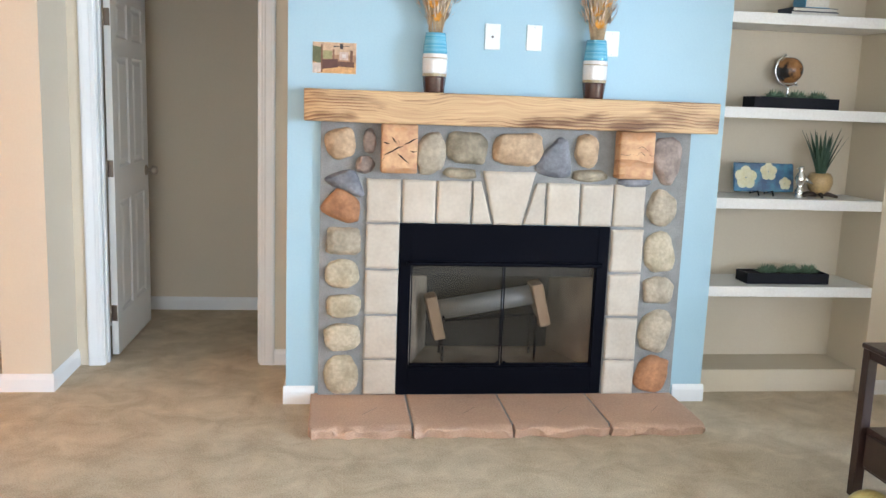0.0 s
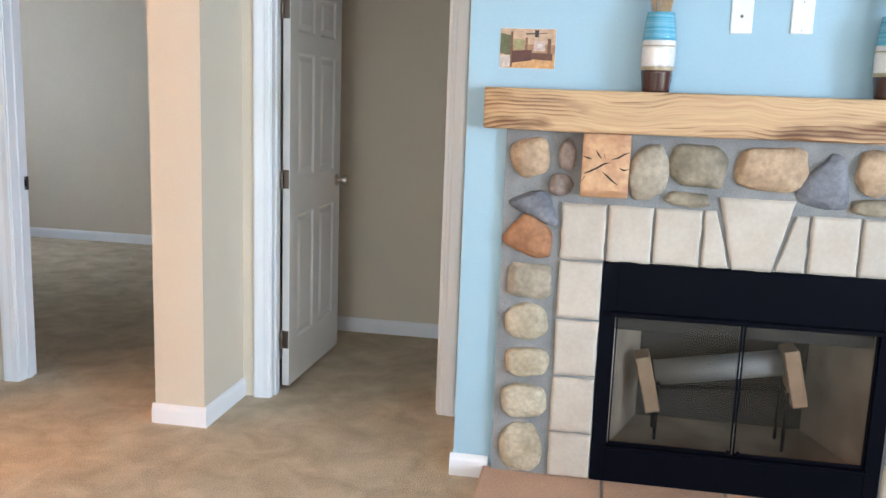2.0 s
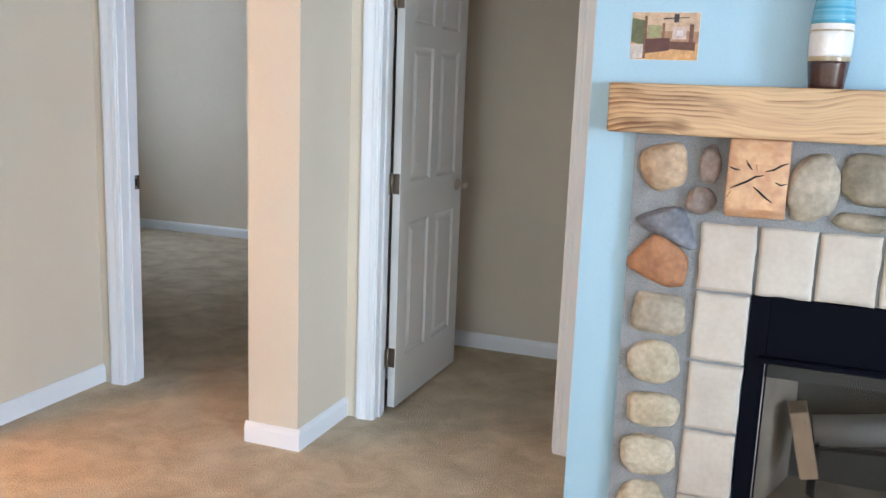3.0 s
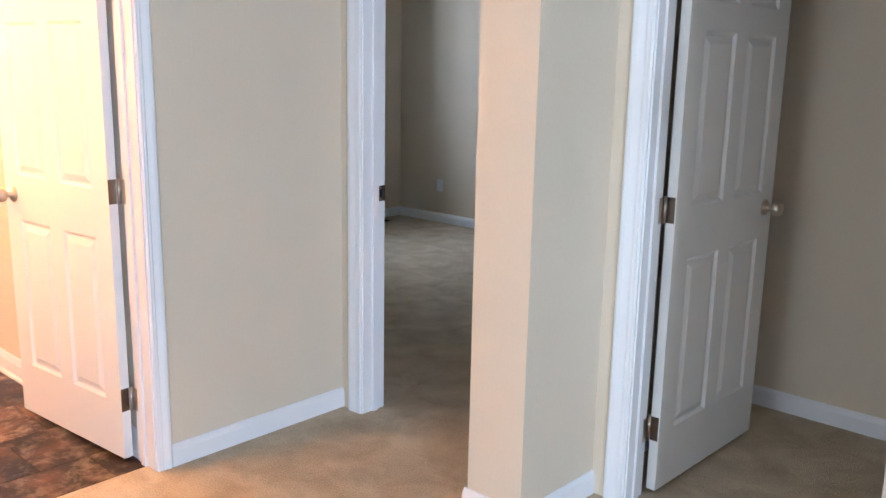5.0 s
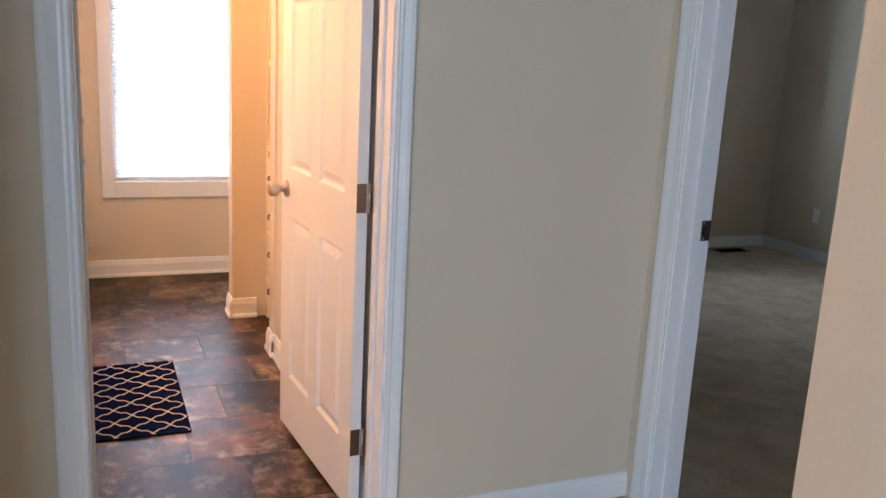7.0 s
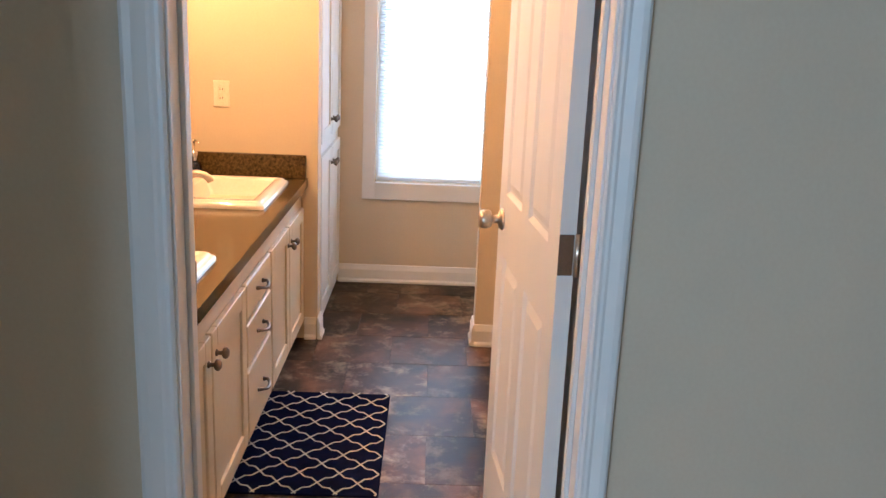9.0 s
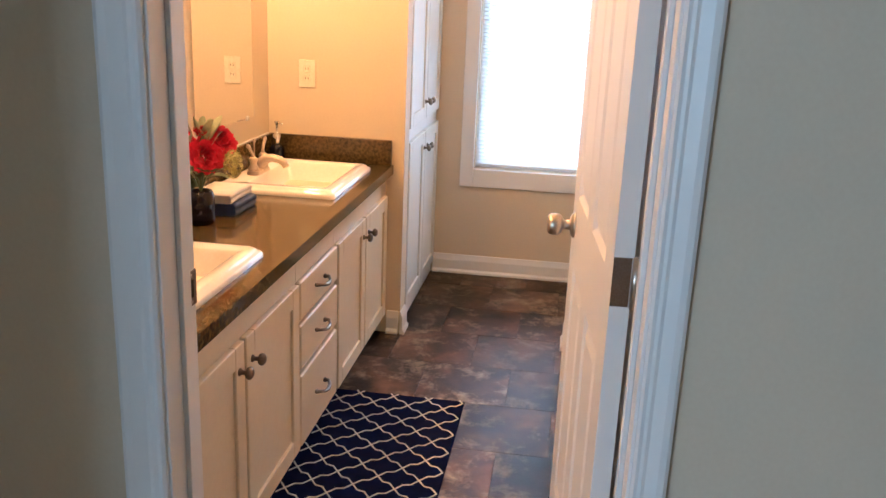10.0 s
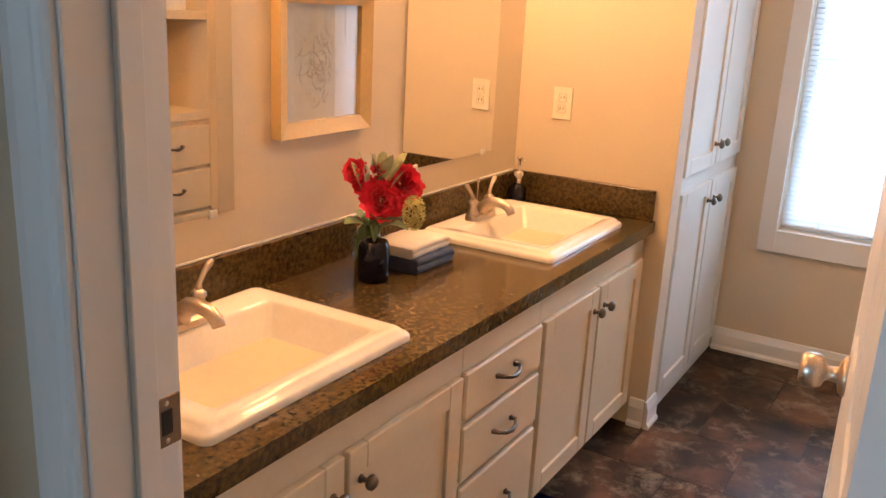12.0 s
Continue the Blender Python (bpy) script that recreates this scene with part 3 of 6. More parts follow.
TOP_ROW = [(0.270, 1.244, 0.140, 0.146, "tan", 0.95, 0), (0.400, 1.256, 0.060, 0.110, "rose", 0.8, 0), (0.382, 1.150, 0.086, 0.086, "rose", 0.9, 20),
           (0.685, 1.213, 0.128, 0.196, "grey", 0.7, 8, 0.15), (0.856, 1.238, 0.186, 0.156, "moss", 0.6, 0), (0.821, 1.121, 0.165, 0.05, "moss", 0.8, 2),
           (1.092, 1.238, 0.236, 0.152, "tan", 0.55, 0), (1.278, 1.208, 0.135, 0.19, "slate", 0.7, 14, 0.55), (1.419, 1.240, 0.122, 0.15, "tan", 0.75, 4)]
SIDES = [(1.440, 1.126, 0.170, 0.058, "moss", 0.8, 0), (1.812, 1.206, 0.142, 0.228, "rose", 0.78, -6, -0.35), (0.303, 1.075, 0.150, 0.10, "slate", 0.6, 24, 0.6),
         (0.283, 0.957, 0.168, 0.140, "rust", 0.62, 22, 0.25), (1.660, 1.100, 0.150, 0.045, "slate", 0.8, 0), (1.805, 0.976, 0.146, 0.172, "grey", 0.85, 0),
         (0.290, 0.793, 0.160, 0.134, "grey", 0.55, 0), (0.287, 0.640, 0.156, 0.140, "cream", 0.8, 0), (0.290, 0.488, 0.163, 0.114, "cream", 0.75, -4)]
LOWER = [(0.287, 0.338, 0.168, 0.136, "cream", 0.62, 0), (0.286, 0.150, 0.166, 0.186, "cream", 0.85, 0), (1.811, 0.763, 0.146, 0.2, "cream", 0.8, -8),
         (1.817, 0.574, 0.156, 0.13, "grey", 0.7, 4), (1.821, 0.372, 0.162, 0.208, "grey", 0.7, 10), (1.818, 0.152, 0.156, 0.19, "rust", 0.72, 12)]
for k, row in enumerate(TOP_ROW + SIDES + LOWER):
    river_stone(*row[:7], k + 1, *row[7:])

TILE = material("cream_tumbled_tile", (0.55, 0.485, 0.40), 0.65, vary=0.08, scale=9, fine=60, bump=0.05, second=(0.49, 0.42, 0.335), spread=0.3,
                randomise=0.06, dist=0.004, grain=0.12)


def stone_tile(corners, seed, name="tile", label=""):
    """A tumbled stone tile with a chipped rim: its four corners (x, z) on the fireplace's face."""
    bm = bmesh.new()
    n = 16
    (ax, az), (bx, bz), (cx, cz), (dx, dz) = corners
    grid = []
    for j in range(n + 1):
        v = j / n
        line = []
        for i in range(n + 1):
            u = i / n
            x = (ax * (1 - u) + bx * u) * (1 - v) + (dx * (1 - u) + cx * u) * v
            z = (az * (1 - u) + bz * u) * (1 - v) + (dz * (1 - u) + cz * u) * v
            edge = min(u, 1 - u, v, 1 - v) * 2
            q = Vector((x * 22, z * 22, seed * 1.7))
            rim = max(0.0, 1 - edge * 8)
            x += noise.noise(q) * 0.0035 * rim
            z += noise.noise(q + Vector((9, 4, 2))) * 0.0035 * rim
            y = FY - 0.043 + 0.0035 * rim ** 2 + noise.noise(q * 0.6) * 0.002
            line.append(bm.verts.new((x, y, z)))
        grid.append(line)
    for j in range(n):
        for i in range(n):
            bm.faces.new((grid[j][i], grid[j][i + 1], grid[j + 1][i + 1], grid[j + 1][i]))
    ring = [grid[0][i] for i in range(n + 1)] + [grid[j][n] for j in range(1, n + 1)] + [grid[n][i] for i in range(n - 1, -1, -1)] + [grid[j][0] for j in range(n - 1, 0, -1)]
    back = [bm.verts.new((v.co.x, FY - 0.02, v.co.z)) for v in ring]
    for i in range(len(ring)):
        bm.faces.new((ring[i - 1], ring[i], back[i], back[i - 1]))
    bmesh.ops.recalc_face_normals(bm, faces=bm.faces)
    for f in bm.faces:
        f.smooth = True
    part(name, bm, TILE, fire, label)


def square_tile(x, z, w, h, seed):
    stone_tile(((x - w / 2, z - h / 2), (x + w / 2, z - h / 2), (x + w / 2, z + h / 2), (x - w / 2, z + h / 2)), seed)


for k, (x, w) in enumerate(((0.471, 0.156), (0.634, 0.152), (0.797, 0.158), (1.317, 0.155), (1.481, 0.153), (1.642, 0.150))):
    square_tile(x, 0.986, w, 0.2, k)
for k, (z, h) in enumerate(((0.772, 0.206), (0.554, 0.205), (0.335, 0.207), (0.14, 0.168))):
    square_tile(0.470, z, 0.154, h, 20 + k)
    square_tile(1.645, z - 0.004, 0.155, h, 30 + k)
stone_tile(((0.886, 0.887), (0.978, 0.887), (0.922, 1.086), (0.886, 1.086)), 41)
stone_tile(((1.130, 0.887), (1.228, 0.887), (1.228, 1.084), (1.190, 1.084)), 42)
stone_tile(((0.988, 0.884), (1.120, 0.884), (1.180, 1.134), (0.930, 1.134)), 43, "keystone", "cream tapered keystone")

SOOT = material("sooty_panel", (0.045, 0.04, 0.035), 0.95, vary=0.3, scale=5, fine=120, bump=0.1, second=(0.025, 0.022, 0.02))
BRICKPANEL = material("firebox_panel", (0.46, 0.37, 0.27), 0.9, vary=0.15, scale=5, fine=120, bump=0.15, second=(0.17, 0.135, 0.10))
part("firebox", boxes((0.56, 0.59, FY, 5.30, 0.05, 0.86), (1.52, 1.55, FY, 5.30, 0.05, 0.86), (0.59, 1.52, 5.26, 5.30, 0.05, 0.86),
                      (0.59, 1.52, FY, 5.26, 0.05, 0.17), (0.59, 1.52, FY, 5.26, 0.80, 0.86)), BRICKPANEL, fire, "tan refractory firebox lining")
for x0, x1 in ((0.592, 0.72), (1.518, 1.39)):
    bm = bmesh.new()
    rows = [[bm.verts.new((x, y, z)) for x, y in ((x0, FY + 0.005), (x1, 5.243), (x1 + (0.01 if x1 > x0 else -0.01), 5.243), (x0 + (0.012 if x1 > x0 else -0.012), FY + 0.005))] for z in (0.172, 0.798)]
    for i in range(4):
        bm.faces.new((rows[0][i], rows[0][(i + 1) % 4], rows[1][(i + 1) % 4], rows[1][i]))
    bm.faces.new(rows[0][::-1]), bm.faces.new(rows[1])
    bmesh.ops.recalc_face_normals(bm, faces=bm.faces)
    part("side_panel", bm, BRICKPANEL, fire, "tan splayed firebox side panel")
part("back_panel", boxes((0.592, 1.518, 5.245, 5.259, 0.172, 0.798)), SOOT, fire, "sooty dark firebox back")
for lim in ((0.552, 0.606, FY - 0.034, FY + 0.01, 0.052, 0.88), (1.504, 1.558, FY - 0.034, FY + 0.01, 0.052, 0.88),
            (0.606, 1.504, FY - 0.034, FY + 0.01, 0.052, 0.188), (0.606, 1.504, FY - 0.034, FY + 0.01, 0.70, 0.88)):
    surround = part("steel_front", boxes(lim, bevel=0.0015), BLACK, fire, "matt black steel firebox front")
part("hood_bar", boxes((0.585, 1.525, FY - 0.06, FY - 0.03, 0.688, 0.706), bevel=0.004), BLACK, surround)
part("sill_bar", boxes((0.60, 1.51, FY - 0.05, FY - 0.03, 0.182, 0.196), bevel=0.003), BLACK, surround)
SMOKE = clear("smoked_glass", (0.60, 0.58, 0.55))
for x0, x1 in ((0.610, 0.832), (0.832, 1.050), (1.056, 1.276), (1.276, 1.500)):
    leaf = part("glass_door", boxes((x0, x1, FY - 0.022, FY - 0.018, 0.200, 0.690)), SMOKE, fire, "smoked glass firebox door")
    leaf.visible_shadow = False
    for a, b in [(x0, x0 + 0.005)] * (x0 in (0.610, 1.056)) + [(x1 - 0.005, x1)] * (x1 in (1.050, 1.500)):
        part("door_bar", boxes((a, b, FY - 0.028, FY - 0.014, 0.198, 0.692), bevel=0.001), BLACK, leaf)
    part("door_bar", boxes((x0, x1, FY - 0.028, FY - 0.014, 0.196, 0.206), bevel=0.001), BLACK, leaf)
    part("door_bar", boxes((x0, x1, FY - 0.028, FY - 0.014, 0.682, 0.692), bevel=0.001), BLACK, leaf)
for x in (1.036, 1.07):
    part("pull", lathe([(0, 0), (0.005, 0), (0.004, 0.01), (0.009, 0.014), (0.009, 0.02), (0, 0.022)], 12, (x, FY - 0.03, 0.215), "-Y"), BLACK, fire, "small black pull")

part("smoke_hood", boxes((0.605, 1.505, FY + 0.02, FY + 0.15, 0.625, 0.79), bevel=0.002), SOOT, fire, "dark smoke hood inside the firebox")
PLY = material("cut_timber_end", (0.40, 0.26, 0.15), 0.7, vary=0.15, scale=12, fine=90, bump=0.1)
ROLL = material("pale_metal_sheet", (0.24, 0.23, 0.215), 0.5, 0.2, vary=0.06, scale=20, fine=200, bump=0.03)
roll = thing("packed_burner", "metal burner tube between tan wooden end blocks in the firebox", "burner", (1.0, 5.05, 0.17))
part("tube", tube([(0.78, 5.06, 0.415), (1.26, 5.06, 0.50)], 0.05, 20), ROLL, roll, "pale metal tube")
for x, z, tilt in ((0.75, 0.39, -14), (1.28, 0.46, -14)):
    bm = boxes((-0.028, 0.028, -0.06, 0.06, -0.11, 0.11), bevel=0.004)
    bmesh.ops.transform(bm, matrix=Matrix.Translation((x, 5.03, z)) @ Matrix.Rotation(radians(tilt), 4, "Y"), verts=bm.verts)
    part("end_block", bm, PLY, roll, "tan sawn wooden block")
for x in (0.79, 1.26):
    for y in (4.99, 5.12):
        part("grate_leg", tube([(x, y, 0.17), (x, y, 0.40)], 0.007, 8), BLACK, roll, "thin black grate leg")
part("grate_bar", tube([(0.76, 5.05, 0.36), (1.29, 5.05, 0.40)], 0.009, 8), BLACK, roll, "thin black grate bar")

SAND = material("red_sandstone", (0.61, 0.405, 0.28), 0.8, vary=0.12, scale=5, fine=130, bump=0.15, second=(0.52, 0.345, 0.25), spread=0.5, randomise=0.05, dist=0.003)
hearth = thing("hearth", "low hearth of four red sandstone slabs with rough front edges", "hearth", (1.04, 4.6, 0))
part("mortar_bed", boxes((0.18, 1.90, 4.43, FY, 0, 0.0495)), GROUT, hearth, "grey mortar")


def hearth_slab(x0, x1, seed):
    bm = bmesh.new()
    nx, ny = 40, 26
    top = []
    for j in range(ny + 1):
        line = []
        for i in range(nx + 1):
            u, v = i / nx, j / ny
            x, y = x0 + (x1 - x0) * u, 4.375 + (FY - 0.002 - 4.375) * v
            front = max(0.0, 1 - v * 8)
            if x0 < 0.2:
                x += 0.015 * front * (1 - u)
            q = Vector((x * 11, y * 11, seed))
            rough = noise.noise(q * 1.3 + Vector((0, 0, 5))) * front
            y += rough * 0.03
            z = 0.052 + noise.noise(q * 0.5) * 0.0015 - (0.008 + 0.085 * max(0, noise.noise(q * 1.1))) * front ** 2
            line.append(bm.verts.new((x, y, z)))
        top.append(line)
    for j in range(ny):
        for i in range(nx):
            bm.faces.new((top[j][i], top[j][i + 1], top[j + 1][i + 1], top[j + 1][i]))
    ring = [top[0][i] for i in range(nx + 1)] + [top[j][nx] for j in range(1, ny + 1)] + [top[ny][i] for i in range(nx - 1, -1, -1)] + [top[j][0] for j in range(ny - 1, 0, -1)]
    low = []
    for v in ring:
        push = noise.noise(v.co * 17 + Vector((seed, 0, 0))) * 0.008 if v.co.y < 4.42 else 0
        low.append(bm.verts.new((v.co.x, v.co.y + push + (0.024 if v.co.y < 4.42 else 0), 0.0)))
    for i in range(len(ring)):
        bm.faces.new((ring[i - 1], ring[i], low[i], low[i - 1]))
    bmesh.ops.recalc_face_normals(bm, faces=bm.faces)
    for f in bm.faces:
        f.smooth = abs(f.normal.z) > 0.6
    return part("slab", bm, SAND, hearth)


for k, (x0, x1) in enumerate(((0.148, 0.592), (0.602, 1.036), (1.046, 1.478), (1.488, 1.922))):
    slab = hearth_slab(x0, x1, k * 7.3)
    cx = x0 + 0.27
    part("chisel_mark", tube([(cx + 0.05 * math.sin(a * 0.5), 4.60 + 0.03 * a, 0.0522) for a in (-1.5, -0.8, 0, 0.8, 1.5)], 0.0013, 6), BRICKPANEL, slab, "curved chisel mark")

# ---- mantel ----
BEAM = wood_material("rough_sawn_fir", (0.62, 0.41, 0.215), (0.25, 0.125, 0.055), flow=1.0, stretch=(0.8, 40, 40), burnt=0.55)
ENDGRAIN = wood_material("fir_end_grain", (0.62, 0.37, 0.20), (0.40, 0.20, 0.09), (9, 9, 9), 0.75, 1.0, 0.75)


def rough_block(x0, x1, y0, y1, z0, z1, seed, cuts=3):
    bm = boxes((x0, x1, y0, y1, z0, z1), bevel=0.005)
    bmesh.ops.subdivide_edges(bm, edges=[e for e in bm.edges if e.calc_length() > 0.08], cuts=cuts, use_grid_fill=True)
    for v in bm.verts:
        q = v.co * 9 + Vector((seed, 0, 0))
        v.co += Vector((noise.noise(q), noise.noise(q + Vector((5, 1, 0))), noise.noise(q + Vector((0, 7, 3))))) * 0.0022
    for f in bm.faces:
        f.smooth = True
    return bm


mantel = thing("mantel_beam", "rough-sawn fir mantel beam on two cracked timber corbels", "mantel", (1.06, 4.79, 1.341))
part("beam", rough_block(0.107, 2.012, 4.718, 4.853, 1.341, 1.482, 3, 12), BEAM, mantel)
for k, (x0, x1) in enumerate(((0.452, 0.614), (1.556, 1.722))):
    cb = part("corbel", rough_block(x0, x1, 4.745, 4.853, 1.120, 1.339, 11 + k, 4), ENDGRAIN, mantel, "cracked end-grain timber corbel")
    cracks = [[(0.0, 0.64), (0.1, 0.61), (0.2, 0.60)], [(0.28, 0.73), (0.33, 0.67), (0.40, 0.61)], [(0.62, 0.60), (0.76, 0.63), (0.88, 0.69), (1.0, 0.72)],
              [(0.04, 0.36), (0.18, 0.41), (0.32, 0.46), (0.46, 0.53), (0.60, 0.55)], [(0.0, 0.24), (0.06, 0.32)], [(0.44, 0.40), (0.55, 0.34), (0.66, 0.27), (0.78, 0.21)],
              [(0.80, 0.47), (0.9, 0.44), (1.0, 0.46)], [(0.46, 0.68), (0.48, 0.60)]]
    if k:
        cracks = [[(0.0, 0.52), (0.2, 0.50), (0.38, 0.53)], [(0.4, 0.62), (0.62, 0.70), (0.84, 0.6)], [(0.46, 0.5), (0.6, 0.58), (0.74, 0.5)], [(0.86, 0.52), (1.0, 0.5)]]
    for c in cracks:
        pts = [(x0 + 0.003 + (x1 - x0 - 0.006) * u, 4.7445, 1.12 + 0.219 * w) for u, w in c]
        part("crack", tube(pts, [0.0008] + [0.003 if k == 0 else 0.0012] * (len(pts) - 2) + [0.0008], 5), GAP, cb, "dark drying crack")

# ---- on the mantel and the chimney breast ----
VBROWN = material("brown_glaze", (0.06, 0.025, 0.02), 0.12, vary=0.15, scale=9, bump=0.0, coat=0.4)
VWHITE = material("white_glaze", (0.78, 0.74, 0.70), 0.15, vary=0.06, scale=9, bump=0.0, coat=0.4)
VTAN = material("tan_glaze_line", (0.42, 0.33, 0.20), 0.3, vary=0.2, scale=60, bump=0.0)
VBLUE = material("turquoise_glaze", (0.04, 0.28, 0.44), 0.12, vary=0.2, scale=5, bump=0.0, coat=0.4, stretch=(0.5, 0.5, 30), second=(0.28, 0.55, 0.66))
STRAW = material("dried_straw", (0.55, 0.40, 0.24), 0.85, vary=0.2, scale=30, bump=0.05)
HUSK = material("papery_husk", (0.66, 0.52, 0.40), 0.85, vary=0.2, scale=30, bump=0.05)
ORANGE = material("dried_orange_petals", (0.66, 0.30, 0.04), 0.8, vary=0.25, scale=30, bump=0.05)


def vase_radius(h):
    return 0.043 + 0.0135 * math.sin(min(1, max(0, h / 0.262)) * math.pi * 0.92 + 0.12)


def band(h0, h1, grow=0.0):
    return [(vase_radius(h0 + (h1 - h0) * i / 8) + grow, h0 + (h1 - h0) * i / 8) for i in range(9)]


def petal_disc(centre, aim, radius, count, bm, rnd):
    axis = Vector(aim).normalized()
    side = axis.orthogonal().normalized()
    up = axis.cross(side)
    c = Vector(centre)
    for ring in (1.0, 0.65):
        for i in range(count):
            a = 2 * math.pi * (i + rnd.random() * 0.5) / count
            d = (side * math.cos(a) + up * math.sin(a))
            t = axis.cross(d)
            r = radius * ring * rnd.uniform(0.8, 1.1)
            p = [c, c + d * r * 0.5 + t * r * 0.17 + axis * r * 0.15, c + d * r + axis * r * rnd.uniform(0.2, 0.5), c + d * r * 0.5 - t * r * 0.17 + axis * r * 0.15]
            bm.faces.new([bm.verts.new(q) for q in p])


def dried_bunch(x, y, z, seed):
    rnd = random.Random(seed)
    b = thing("dried_bouquet", "dried straw stems with orange seed heads in the vase", "dried flowers", (x, y, z), "dried bouquets on the mantel")
    bm = bmesh.new()
    for i in range(110):
        a, lean = rnd.uniform(0, 2 * math.pi), rnd.uniform(0.0, 0.34)
        h = rnd.uniform(0.16, 0.34)
        d = Vector((math.cos(a), math.sin(a) * 0.6, 0))
        pts = [Vector((x, y, z - 0.02)) + d * 0.022 + Vector((0, 0, h * s)) + d * lean * h * s ** 1.5 + Vector((rnd.uniform(-1, 1), rnd.uniform(-1, 1), 0)) * 0.004 for s in (0, 0.4, 0.7, 1)]
        if pts[-1].y > 4.84:
            continue
        tube(pts, [0.0018, 0.0016, 0.0022, 0.0008], 4, bm)
    tagged(part("stem_bundle", bm, STRAW, b, "pale straw stems"), kind="stuff")
    bm = bmesh.new()
    for i in range(230):
        a, lean = rnd.uniform(0, 2 * math.pi), rnd.uniform(0.1, 0.42)
        d = Vector((math.cos(a), math.sin(a) * 0.55, 0))
        h = rnd.uniform(0.06, 0.3)
        p = Vector((x, y, z)) + d * (0.03 + lean * h) + Vector((0, 0, h))
        if p.y > 4.83:
            continue
        e = d * rnd.uniform(0.015, 0.035) + Vector((0, 0, rnd.uniform(0.02, 0.06)))
        w = Vector((-d.y, d.x, 0.2)) * rnd.uniform(0.004, 0.009)
        bm.faces.new([bm.verts.new(q) for q in (p - w * 0.3, p + e * 0.5 + w, p + e, p + e * 0.5 - w)])
    tagged(part("bracts", bm, HUSK, b, "papery curled bracts"), kind="stuff")
    for dx, dz, r in ((0.0, 0.075, 0.028), (-0.018, 0.13, 0.03), (0.02, 0.17, 0.03), (0.0, 0.215, 0.032)):
        bm = bmesh.new()
        petal_disc((x + dx, y - 0.025, z + dz), (dx * 4, -1, 0.3), r, 14, bm, rnd)
        part("flower_head", bm, ORANGE, b, "orange dried flower head")


for k, x in enumerate((0.682, 1.421)):
    y, z = 4.785, 1.4825
    v = thing("vase", "turquoise, white and brown glazed vase on the mantel", "vase", (x, y, z), "vases on the mantel")
    part("brown_band", lathe([(0, 0)] + band(0.0, 0.072), 32), VBROWN, v, "dark brown glazed foot", here=False)
    part("tan_line", lathe(band(0.0725, 0.084, 0.0004), 32), VTAN, v, "tan drip line", here=False)
    part("white_band", lathe(band(0.0845, 0.150), 32), VWHITE, v, "white glazed middle", here=False)
    part("tan_line", lathe(band(0.1505, 0.154, 0.0004), 32), VTAN, v, "tan drip line", here=False)
    part("white_band", lathe(band(0.1545, 0.170), 32), VWHITE, v, "white glazed middle", here=False)
    part("blue_band", lathe(band(0.1705, 0.262) + [(0.036, 0.262), (0.036, 0.20)], 32), VBLUE, v, "turquoise glazed top with pale rings", here=False)
    dried_bunch(x, y, z + 0.255, 20 + k)

PLASTIC = material("white_plastic", (0.82, 0.82, 0.80), 0.3, vary=0.01, bump=0.0)
IVORY = material("ivory_plastic", (0.80, 0.76, 0.64), 0.3, vary=0.01, bump=0.0)


def wall_plate(name, label, cx, cz, extras):
    p = thing(name, label, "wall plate", (cx, FY, cz))
    part("plate", boxes((cx - 0.036, cx + 0.036, FY - 0.006, FY, cz - 0.058, cz + 0.058), bevel=0.003), PLASTIC, p)
    for dz, r in extras:
        part("socket", lathe([(0, 0), (r, 0), (r * 0.8, 0.004), (0, 0.004)], 14, (cx, FY - 0.005, cz + dz), "-Y"), PEWTER, p, "small metal socket")


wall_plate("cable_plate", "white wall plate with a cable socket", 0.951, 1.745, [(0, 0.006)])
wall_plate("blank_plate", "plain white wall plate", 1.145, 1.748, [(0.046, 0.002), (-0.046, 0.002)])
wall_plate("blank_plate", "white wall plate behind the mantel vase", 1.512, 1.737, [(0.046, 0.002), (-0.046, 0.002)])

photo = thing("photo_print", "colour photo print of a kitchen taped to the blue wall", "photo", (0.236, FY, 1.552))


def flat_patch(parent, x0, x1, z0, z1, y, colour, label, slant=0.0):
    m = material("ink_" + label.replace(" ", "_"), tuple(c * 0.75 for c in colour), 0.55, vary=0.25, scale=45, fine=220, bump=0.0)
    bm = bmesh.new()
    bm.faces.new([bm.verts.new(p) for p in ((x0, y, z0), (x1, y, z0 + slant), (x1, y, z1 + slant * 0.4), (x0, y, z1))])
    part("patch", bm, m, parent, label)


